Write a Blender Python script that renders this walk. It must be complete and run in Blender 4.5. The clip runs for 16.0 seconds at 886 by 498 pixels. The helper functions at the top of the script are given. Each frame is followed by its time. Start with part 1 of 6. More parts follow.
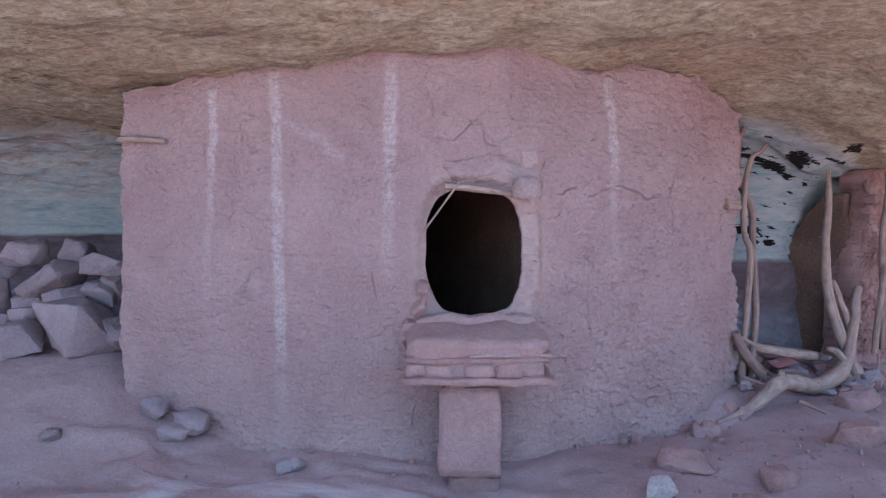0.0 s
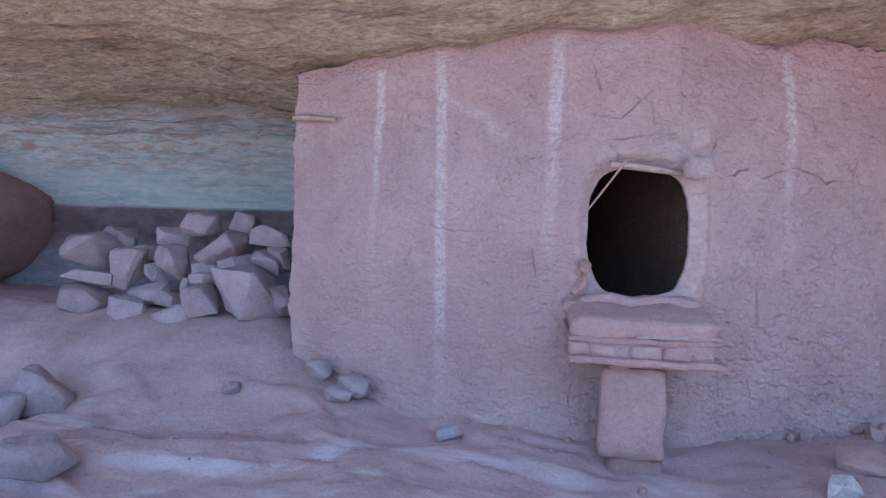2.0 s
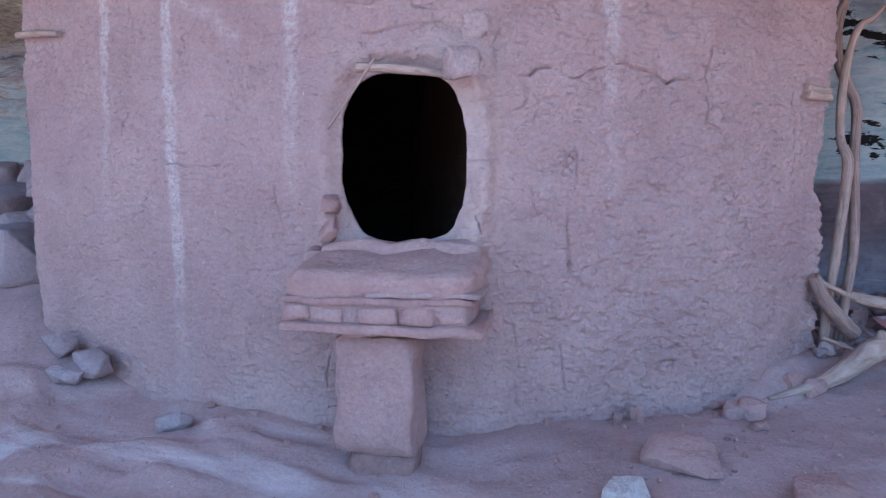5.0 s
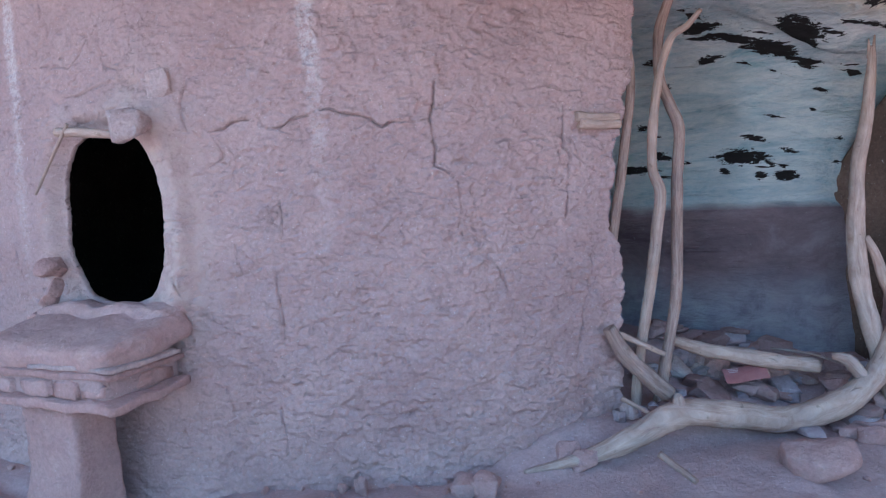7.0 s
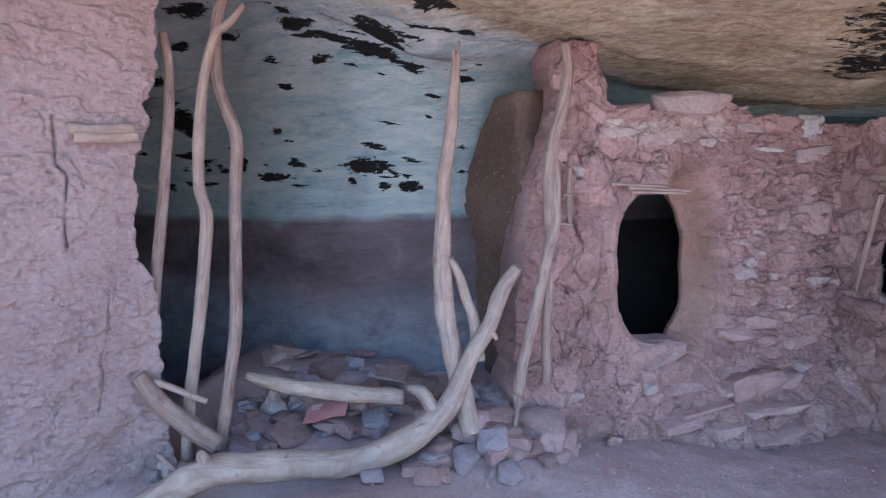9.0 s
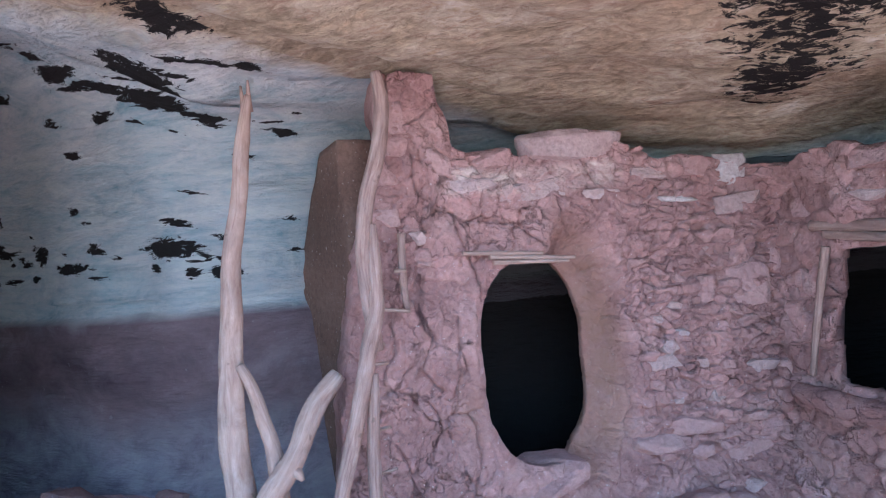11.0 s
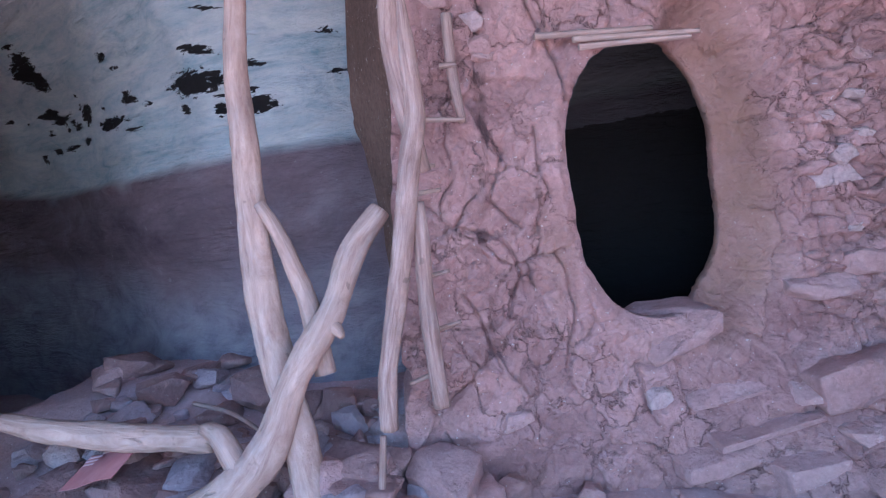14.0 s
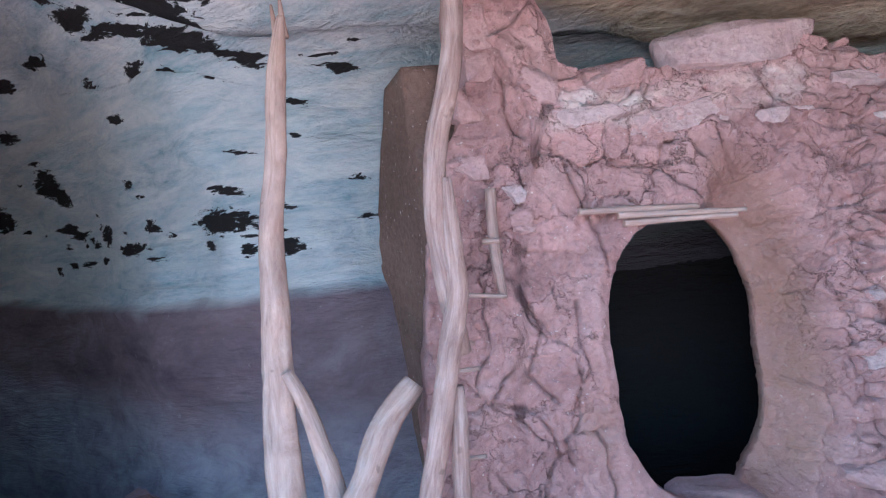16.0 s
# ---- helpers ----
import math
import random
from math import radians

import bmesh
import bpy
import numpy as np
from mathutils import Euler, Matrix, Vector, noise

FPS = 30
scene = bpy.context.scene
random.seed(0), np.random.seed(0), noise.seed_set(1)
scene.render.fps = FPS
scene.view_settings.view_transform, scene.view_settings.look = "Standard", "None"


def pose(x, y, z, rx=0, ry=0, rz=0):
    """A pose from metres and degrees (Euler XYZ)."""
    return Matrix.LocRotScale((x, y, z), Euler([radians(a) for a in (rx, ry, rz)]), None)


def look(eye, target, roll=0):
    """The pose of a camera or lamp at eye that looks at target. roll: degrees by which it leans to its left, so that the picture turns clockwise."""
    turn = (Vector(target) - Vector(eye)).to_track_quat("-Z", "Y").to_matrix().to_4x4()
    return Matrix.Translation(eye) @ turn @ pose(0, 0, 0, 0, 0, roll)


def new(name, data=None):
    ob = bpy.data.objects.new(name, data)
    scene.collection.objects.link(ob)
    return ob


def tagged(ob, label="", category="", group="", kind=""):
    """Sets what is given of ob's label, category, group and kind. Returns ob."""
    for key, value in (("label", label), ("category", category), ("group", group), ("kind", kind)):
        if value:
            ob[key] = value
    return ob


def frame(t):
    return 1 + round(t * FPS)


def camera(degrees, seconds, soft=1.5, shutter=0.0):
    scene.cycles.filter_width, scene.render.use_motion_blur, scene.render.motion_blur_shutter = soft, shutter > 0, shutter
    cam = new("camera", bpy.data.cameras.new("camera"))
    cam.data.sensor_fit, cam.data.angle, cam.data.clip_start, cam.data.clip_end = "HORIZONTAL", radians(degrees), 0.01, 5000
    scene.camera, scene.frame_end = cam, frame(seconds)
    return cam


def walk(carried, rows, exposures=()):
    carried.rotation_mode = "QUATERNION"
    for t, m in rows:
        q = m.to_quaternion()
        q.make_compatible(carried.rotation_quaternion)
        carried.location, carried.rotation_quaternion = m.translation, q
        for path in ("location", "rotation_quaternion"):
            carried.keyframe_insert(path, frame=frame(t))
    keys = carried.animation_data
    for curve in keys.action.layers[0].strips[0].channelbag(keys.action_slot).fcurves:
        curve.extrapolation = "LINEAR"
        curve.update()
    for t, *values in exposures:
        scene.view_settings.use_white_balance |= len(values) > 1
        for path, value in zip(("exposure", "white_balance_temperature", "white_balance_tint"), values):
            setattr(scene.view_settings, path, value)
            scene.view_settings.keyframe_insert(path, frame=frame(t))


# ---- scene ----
cam = camera(70.0, 16.0, soft=1.2)
PATH = [
    (0, (0.005, -0.003, 1.226), (-0.042, 1.997, 1.223), -0.0),
    (0.5, (-0.121, -0.06, 1.208), (-0.201, 1.938, 1.227), 0.7),
    (1, (-0.178, -0.061, 1.202), (-0.346, 1.932, 1.216), 1.1),
    (1.5, (-0.227, -0.063, 1.189), (-0.49, 1.919, 1.19), 1.4),
    (2, (-0.279, -0.065, 1.155), (-0.651, 1.9, 1.116), 1.8),
    (2.5, (-0.302, -0.075, 1.13), (-0.769, 1.867, 1.028), 1.4),
    (3, (-0.175, -0.041, 1.068), (-0.596, 1.909, 0.921), 1.1),
    (3.5, (0.048, 0.116, 1.001), (-0.294, 2.08, 0.839), 0.8),
    (4, (0.29, 0.42, 0.966), (-0.051, 2.384, 0.799), 0.0),
    (4.2, (0.42, 0.575, 0.995), (0.056, 2.532, 0.807), -0.2),
    (6.3, (1.468, 1.184, 1.153), (0.759, 3.049, 1.024), -1.7),
    (6.5, (1.647, 1.282, 1.199), (0.882, 3.123, 1.043), -2.3),
    (7, (2.194, 1.554, 1.23), (1.392, 3.379, 1.07), -2.5),
    (7.5, (2.724, 1.745, 1.259), (1.842, 3.537, 1.163), -1.9),
    (8, (2.969, 1.933, 1.239), (2.138, 3.748, 1.122), -2.0),
    (8.5, (3.075, 2.143, 1.283), (2.44, 4.029, 1.084), -2.2),
    (9, (3.281, 2.278, 1.343), (2.848, 4.214, 1.092), -2.4),
    (9.5, (3.54, 2.439, 1.34), (3.173, 4.401, 1.2), -3.4),
    (9.7, (3.61, 2.499, 1.312), (3.261, 4.466, 1.222), -4.1),
    (11.8, (3.796, 3.383, 1.201), (3.232, 5.302, 1.246), -8.7),
    (12, (3.814, 3.443, 1.162), (3.18, 5.339, 1.204), -9.6),
    (12.5, (3.777, 3.559, 1.086), (3.063, 5.428, 1.074), -11.3),
    (13, (3.75, 3.576, 1.044), (2.995, 5.422, 0.894), -11.3),
    (13.5, (3.741, 3.544, 1.017), (2.941, 5.355, 0.733), -10.2),
    (14, (3.749, 3.536, 1.041), (2.926, 5.332, 0.733), -10.1),
    (14.5, (3.739, 3.536, 1.078), (2.908, 5.336, 0.82), -9.9),
    (15, (3.732, 3.546, 1.141), (2.919, 5.363, 0.951), -9.1),
    (15.5, (3.706, 3.556, 1.197), (2.909, 5.385, 1.061), -8.3),
    (16, (3.67, 3.592, 1.267), (2.872, 5.424, 1.191), -8.2),
]
walk(cam, [(t, look(eye, target, roll)) for t, eye, target, roll in PATH], exposures=[(0.0, 1.18, 5150, 0), (2.5, 1.33, 4820, -3), (4.0, 1.33, 4790, -1), (6.4, 1.60, 4780, -10), (7.5, 1.55, 4810, -12), (9.0, 1.80, 4880, -10), (12.0, 2.14, 4880, -3), (14.0, 2.19, 4850, 4), (16.0, 2.38, 4840, -7)])

# ---- light ----
SUN_ELEVATION, SUN_AZIMUTH = radians(74), radians(182)
world = bpy.data.worlds.new("sky_world")
scene.world = world
world.use_nodes = True
wn = world.node_tree.nodes
sky = wn.new("ShaderNodeTexSky")
sky.sky_type, sky.sun_disc = "NISHITA", False
sky.sun_elevation, sky.sun_rotation = SUN_ELEVATION, SUN_AZIMUTH
wn["Background"].inputs["Strength"].default_value = 0.15
world.node_tree.links.new(sky.outputs[0], wn["Background"].inputs[0])
sun = new("sun", bpy.data.lights.new("sun", "SUN"))
sun.data.energy, sun.data.angle, sun.data.color = 5.0, radians(0.5), (1.0, 0.93, 0.82)
to_sun = Vector((math.sin(SUN_AZIMUTH) * math.cos(SUN_ELEVATION), math.cos(SUN_AZIMUTH) * math.cos(SUN_ELEVATION), math.sin(SUN_ELEVATION)))
sun.matrix_world = look(to_sun * 30, (0, 0, 0))


# ---- materials ----
def material(name, rough=0.9):
    m = bpy.data.materials.new(name)
    m.use_nodes = True
    nt = m.node_tree
    b = nt.nodes["Principled BSDF"]
    b.inputs["Roughness"].default_value = rough
    b.inputs["Specular IOR Level"].default_value = 0.15
    return m, nt, b


def node(nt, kind, **inputs):
    n = nt.nodes.new(kind)
    for key, value in inputs.items():
        n.inputs[key.replace("_", " ")].default_value = value
    return n


def coords(nt, scale=(1, 1, 1)):
    c = nt.nodes.new("ShaderNodeTexCoord")
    m = nt.nodes.new("ShaderNodeMapping")
    m.inputs["Scale"].default_value = scale
    nt.links.new(c.outputs["Object"], m.inputs[0])
    return m.outputs[0]


def noise_tex(nt, vec, scale, detail=6.0, rough=0.6, warp=0.0):
    n = node(nt, "ShaderNodeTexNoise", Scale=scale, Detail=detail, Roughness=rough, Distortion=warp)
    nt.links.new(vec, n.inputs["Vector"])
    return n.outputs[0]


def ramp(nt, fac, stops):
    r = nt.nodes.new("ShaderNodeValToRGB")
    el = r.color_ramp.elements
    while len(el) < len(stops):
        el.new(0.5)
    for e, (p, c) in zip(el, stops):
        e.position = p
        e.color = (*c, 1) if len(c) == 3 else c
    nt.links.new(fac, r.inputs[0])
    return r.outputs[0]


def blend(nt, fac, a, b, kind="MIX"):
    n = nt.nodes.new("ShaderNodeMix")
    n.data_type, n.blend_type = "RGBA", kind
    for value, key in ((fac, 0), (a, 6), (b, 7)):
        if isinstance(value, bpy.types.NodeSocket):
            nt.links.new(value, n.inputs[key])
        elif key:
            n.inputs[key].default_value = (*value, 1)
        else:
            n.inputs[0].default_value = value
    return n.outputs[2]


def maths(nt, op, a, b=0.0):
    n = nt.nodes.new("ShaderNodeMath")
    n.operation = op
    for value, key in ((a, 0), (b, 1)):
        if isinstance(value, bpy.types.NodeSocket):
            nt.links.new(value, n.inputs[key])
        else:
            n.inputs[key].default_value = value
    return n.outputs[0]


def attribute(nt, name):
    n = nt.nodes.new("ShaderNodeAttribute")
    n.attribute_name = name
    return n.outputs["Fac"]


def bump(nt, bsdf, height, strength, distance):
    n = node(nt, "ShaderNodeBump", Strength=strength, Distance=distance)
    nt.links.new(height, n.inputs["Height"])
    nt.links.new(n.outputs[0], bsdf.inputs["Normal"])


def earth(name, dark, mid, light, grain=60.0, patch=3.0, relief=0.012, speck=(0.7, 0.62, 0.58), speckle=0.7, vary=0.0, grainy=0.75):
    """Mud, sand or stone: two scales of colour, pale grit, fine relief."""
    m, nt, b = material(name, 0.95)
    v = coords(nt)
    big = noise_tex(nt, v, patch, 5, 0.6, 0.4)
    col = ramp(nt, big, [(0.28, dark), (0.5, mid), (0.75, light)])
    fine = noise_tex(nt, v, grain, 8, 0.75)
    col = blend(nt, grainy, col, ramp(nt, fine, [(0.30, (0.30, 0.28, 0.28)), (0.5, (0.52, 0.5, 0.5)), (0.68, (0.70, 0.68, 0.68))]), "OVERLAY")
    grit = ramp(nt, noise_tex(nt, v, grain * 1.7, 2, 0.5), [(speckle, (0, 0, 0)), (speckle + 0.03, (1, 1, 1))])
    col = blend(nt, maths(nt, "MULTIPLY", grit, 0.6), col, speck)
    if vary:
        info = nt.nodes.new("ShaderNodeObjectInfo")
        col = blend(nt, vary, col, ramp(nt, info.outputs["Random"], [(0.0, dark), (0.5, mid), (1.0, light)]))
    nt.links.new(col, b.inputs["Base Color"])
    h = maths(nt, "ADD", maths(nt, "MULTIPLY", fine, 0.6), noise_tex(nt, v, grain * 0.3, 6, 0.65))
    bump(nt, b, h, 1.0, relief * 2.2)
    return m, nt, b, col


MUD, nt, b, col = earth("pink_mud_plaster", (0.37, 0.25, 0.245), (0.43, 0.30, 0.29), (0.49, 0.355, 0.34), 70, 2.2, 0.0065, grainy=0.42)
v = coords(nt)
bent = nt.nodes.new("ShaderNodeVectorMath")
bent.operation = "MULTIPLY_ADD"
shift = node(nt, "ShaderNodeTexNoise", Scale=9.0, Detail=5.0, Roughness=0.65)
nt.links.new(v, shift.inputs["Vector"])
nt.links.new(shift.outputs["Color"], bent.inputs[0])
bent.inputs[1].default_value = (0.22, 0.22, 0.22)
nt.links.new(v, bent.inputs[2])
cells = node(nt, "ShaderNodeTexVoronoi", Scale=5.5)
cells.feature = "DISTANCE_TO_EDGE"
nt.links.new(bent.outputs[0], cells.inputs["Vector"])
hairline = ramp(nt, cells.outputs["Distance"], [(0.0, (1, 1, 1)), (0.012, (0, 0, 0))])
patchy = ramp(nt, noise_tex(nt, v, 3.2, 4, 0.6), [(0.54, (0, 0, 0)), (0.64, (1, 1, 1))])
hairline = maths(nt, "MULTIPLY", hairline, patchy)
pits = ramp(nt, noise_tex(nt, coords(nt, (1, 1, 2.0)), 30, 3, 0.55), [(0.30, (1, 1, 1)), (0.38, (0, 0, 0))])
worn = maths(nt, "MAXIMUM", hairline, maths(nt, "MULTIPLY", pits, 0.5))
col = blend(nt, maths(nt, "MULTIPLY", worn, 0.30), col, (0.20, 0.125, 0.12))
old = b.inputs["Normal"].links[0].from_node
cut = node(nt, "ShaderNodeBump", Strength=0.8, Distance=0.007)
nt.links.new(maths(nt, "SUBTRACT", 1.0, worn), cut.inputs["Height"])
nt.links.new(old.outputs[0], cut.inputs["Normal"])
nt.links.new(cut.outputs[0], b.inputs["Normal"])
chalk = maths(nt, "MULTIPLY", attribute(nt, "chalk"), ramp(nt, noise_tex(nt, v, 45, 5, 0.8), [(0.38, (0, 0, 0)), (0.58, (1, 1, 1))]))
col = blend(nt, maths(nt, "MULTIPLY", chalk, 0.72), col, (0.68, 0.60, 0.60))
buff = maths(nt, "MULTIPLY", attribute(nt, "buff"), ramp(nt, noise_tex(nt, v, 14, 5, 0.7), [(0.3, (0.2, 0.2, 0.2)), (0.6, (1, 1, 1))]))
col = blend(nt, buff, col, (0.56, 0.42, 0.38))
nt.links.new(col, b.inputs["Base Color"])
ROUGH_MUD, nt, b, col = earth("red_cracked_mud", (0.34, 0.20, 0.185), (0.43, 0.262, 0.242), (0.51, 0.335, 0.31), 55, 5.0, 0.010, grainy=0.45)
pale = maths(nt, "MULTIPLY", attribute(nt, "chalk"), ramp(nt, noise_tex(nt, coords(nt, (1, 1, 2)), 12, 6, 0.7), [(0.35, (0, 0, 0)), (0.62, (1, 1, 1))]))
col = blend(nt, pale, col, (0.66, 0.52, 0.47))
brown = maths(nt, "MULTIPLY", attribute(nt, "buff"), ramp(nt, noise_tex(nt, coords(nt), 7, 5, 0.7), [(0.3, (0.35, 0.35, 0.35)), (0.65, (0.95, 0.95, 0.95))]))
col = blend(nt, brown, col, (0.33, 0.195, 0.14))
tone = ramp(nt, attribute(nt, "tone"), [(0.0, (0.34, 0.32, 0.32)), (0.5, (0.5, 0.5, 0.5)), (1.0, (0.66, 0.66, 0.66))])
col = blend(nt, 0.55, col, tone, "OVERLAY")
nt.links.new(col, b.inputs["Base Color"])
v = coords(nt)
bent = nt.nodes.new("ShaderNodeVectorMath")
bent.operation = "MULTIPLY_ADD"
shift = node(nt, "ShaderNodeTexNoise", Scale=11.0, Detail=5.0, Roughness=0.65)
nt.links.new(v, shift.inputs["Vector"])
nt.links.new(shift.outputs["Color"], bent.inputs[0])
bent.inputs[1].default_value = (0.16, 0.16, 0.16)
nt.links.new(v, bent.inputs[2])
cells = node(nt, "ShaderNodeTexVoronoi", Scale=9.0)
cells.feature = "DISTANCE_TO_EDGE"
nt.links.new(bent.outputs[0], cells.inputs["Vector"])
split = ramp(nt, cells.outputs["Distance"], [(0.0, (1, 1, 1)), (0.035, (0, 0, 0))])
split = maths(nt, "MULTIPLY", split, ramp(nt, noise_tex(nt, v, 4.0, 4, 0.6), [(0.46, (0, 0, 0)), (0.58, (1, 1, 1))]))
split = maths(nt, "MULTIPLY", split, maths(nt, "SUBTRACT", 1.0, attribute(nt, "buff")))
col = blend(nt, maths(nt, "MULTIPLY", split, 0.35), col, (0.17, 0.09, 0.08))
nt.links.new(col, b.inputs["Base Color"])
old = b.inputs["Normal"].links[0].from_node
cut = node(nt, "ShaderNodeBump", Strength=0.9, Distance=0.012)
nt.links.new(maths(nt, "SUBTRACT", 1.0, split), cut.inputs["Height"])
nt.links.new(old.outputs[0], cut.inputs["Normal"])
nt.links.new(cut.outputs[0], b.inputs["Normal"])
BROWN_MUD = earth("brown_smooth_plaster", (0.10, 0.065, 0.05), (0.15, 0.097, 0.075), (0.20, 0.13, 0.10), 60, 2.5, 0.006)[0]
STONE = earth("pink_sandstone", (0.38, 0.23, 0.215), (0.48, 0.305, 0.285), (0.57, 0.40, 0.375), 60, 6.0, 0.010, vary=0.45)[0]
PALE_STONE = earth("pale_sandstone", (0.40, 0.28, 0.265), (0.50, 0.37, 0.35), (0.59, 0.47, 0.445), 60, 6.0, 0.010, vary=0.3)[0]
DARK_STONE = earth("dusty_dark_sandstone", (0.25, 0.15, 0.14), (0.34, 0.215, 0.20), (0.43, 0.29, 0.27), 50, 6.0, 0.010, vary=0.4)[0]
WHITE_STONE = earth("white_sandstone", (0.50, 0.42, 0.40), (0.58, 0.50, 0.48), (0.65, 0.58, 0.56), 60, 6.0, 0.008)[0]
GREY_STONE = earth("grey_pink_rubble_stone", (0.31, 0.235, 0.245), (0.42, 0.325, 0.34), (0.53, 0.43, 0.445), 55, 7.0, 0.012, vary=0.5)[0]

GROUND, nt, b, col = earth("dusty_pink_ground", (0.32, 0.215, 0.21), (0.41, 0.285, 0.28), (0.49, 0.36, 0.35), 65, 2.0, 0.005, grainy=0.4)
ridge = ramp(nt, noise_tex(nt, coords(nt, (0.5, 1.7, 2)), 2.6, 7, 0.62, 0.8), [(0.50, (0, 0, 0)), (0.64, (1, 1, 1))])
col = blend(nt, maths(nt, "MULTIPLY", maths(nt, "MULTIPLY", ridge, attribute(nt, "bare")), 0.8), col, (0.58, 0.49, 0.50))
nt.links.new(col, b.inputs["Base Color"])


def cliff_material():
    m, nt, b = material("layered_cliff_sandstone", 0.92)
    v = coords(nt)
    streak = noise_tex(nt, coords(nt, (0.8, 1.6, 9.0)), 1.6, 8, 0.68, 0.6)
    flake = noise_tex(nt, coords(nt, (1.0, 2.2, 4.0)), 5.0, 8, 0.7, 0.8)
    pale = ramp(nt, streak, [(0.3, (0.42, 0.50, 0.53)), (0.48, (0.63, 0.675, 0.685)), (0.70, (0.73, 0.735, 0.72))])
    tan = ramp(nt, flake, [(0.25, (0.25, 0.195, 0.125)), (0.40, (0.47, 0.39, 0.27)), (0.53, (0.61, 0.52, 0.38)), (0.66, (0.78, 0.71, 0.57))])
    warm = ramp(nt, noise_tex(nt, v, 1.2, 4, 0.6, 0.5), [(0.4, (0, 0, 0)), (0.65, (1, 1, 1))])
    tan = blend(nt, maths(nt, "MULTIPLY", warm, 0.5), tan, (0.50, 0.36, 0.24))
    chips = ramp(nt, noise_tex(nt, coords(nt, (1.0, 1.8, 3.0)), 19.0, 6, 0.7, 0.6), [(0.36, (0.28, 0.27, 0.26)), (0.5, (0.5, 0.5, 0.5)), (0.66, (0.76, 0.75, 0.73))])
    tan = blend(nt, 0.75, tan, chips, "OVERLAY")
    weather = ramp(nt, noise_tex(nt, coords(nt, (1.0, 1.4, 3.5)), 3.4, 9, 0.74, 1.0), [(0.36, (0.26, 0.34, 0.38)), (0.5, (0.5, 0.5, 0.5)), (0.64, (0.74, 0.72, 0.66))])
    pale = blend(nt, 0.8, pale, weather, "OVERLAY")
    scab = ramp(nt, noise_tex(nt, coords(nt, (1.0, 1.6, 3.0)), 17, 7, 0.72, 0.8), [(0.33, (0.34, 0.36, 0.37)), (0.46, (0.5, 0.5, 0.5)), (0.7, (0.64, 0.64, 0.63))])
    pale = blend(nt, 0.7, pale, scab, "OVERLAY")
    white = attribute(nt, "white")
    edge = ramp(nt, maths(nt, "ADD", white, maths(nt, "MULTIPLY", maths(nt, "SUBTRACT", flake, 0.5), 0.7)), [(0.25, (0, 0, 0)), (0.75, (1, 1, 1))])
    col = blend(nt, edge, tan, pale)
    ruddy = maths(nt, "MULTIPLY", attribute(nt, "ruddy"), ramp(nt, flake, [(0.46, (0, 0, 0)), (0.62, (0.7, 0.7, 0.7))]))
    col = blend(nt, ruddy, col, (0.42, 0.24, 0.20))
    low = attribute(nt, "low")
    dark = ramp(nt, noise_tex(nt, coords(nt, (1, 1, 2)), 3, 8, 0.7, 0.4), [(0.3, (0.14, 0.10, 0.115)), (0.55, (0.28, 0.205, 0.22)), (0.75, (0.42, 0.33, 0.34))])
    fleck = ramp(nt, noise_tex(nt, v, 40, 3, 0.6), [(0.68, (0, 0, 0)), (0.72, (1, 1, 1))])
    dark = blend(nt, maths(nt, "MULTIPLY", fleck, 0.35), dark, (0.5, 0.45, 0.45))
    dusty = ramp(nt, noise_tex(nt, coords(nt, (1, 1, 1.6)), 6, 9, 0.72, 0.5), [(0.3, (0.22, 0.19, 0.23)), (0.5, (0.38, 0.34, 0.385)), (0.7, (0.50, 0.46, 0.49))])
    dark = blend(nt, attribute(nt, "dust"), dark, dusty)
    col = blend(nt, low, col, dark)
    # indoor shade of the closed rooms, blended into the rock colour
    col = blend(nt, maths(nt, "MULTIPLY", attribute(nt, "room_shade"), 0.85), col, (0.07, 0.07, 0.078))
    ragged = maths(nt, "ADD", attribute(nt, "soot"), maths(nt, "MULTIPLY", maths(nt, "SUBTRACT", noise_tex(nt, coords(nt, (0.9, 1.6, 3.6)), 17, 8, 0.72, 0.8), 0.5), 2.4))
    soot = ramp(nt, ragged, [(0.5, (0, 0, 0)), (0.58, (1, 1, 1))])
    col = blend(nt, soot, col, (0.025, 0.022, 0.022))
    nt.links.new(col, b.inputs["Base Color"])
    h = maths(nt, "ADD", maths(nt, "MULTIPLY", noise_tex(nt, coords(nt, (1, 2, 6)), 14, 8, 0.72), 0.6), flake)
    bump(nt, b, h, 1.0, 0.05)
    return m


CLIFF = cliff_material()
# near-black plaster: the shade of closed rooms put into the colour
SHADED_MUD = earth("shade_dark_plaster", (0.03, 0.026, 0.025), (0.045, 0.038, 0.036), (0.07, 0.058, 0.054), 50, 3.0, 0.006)[0]


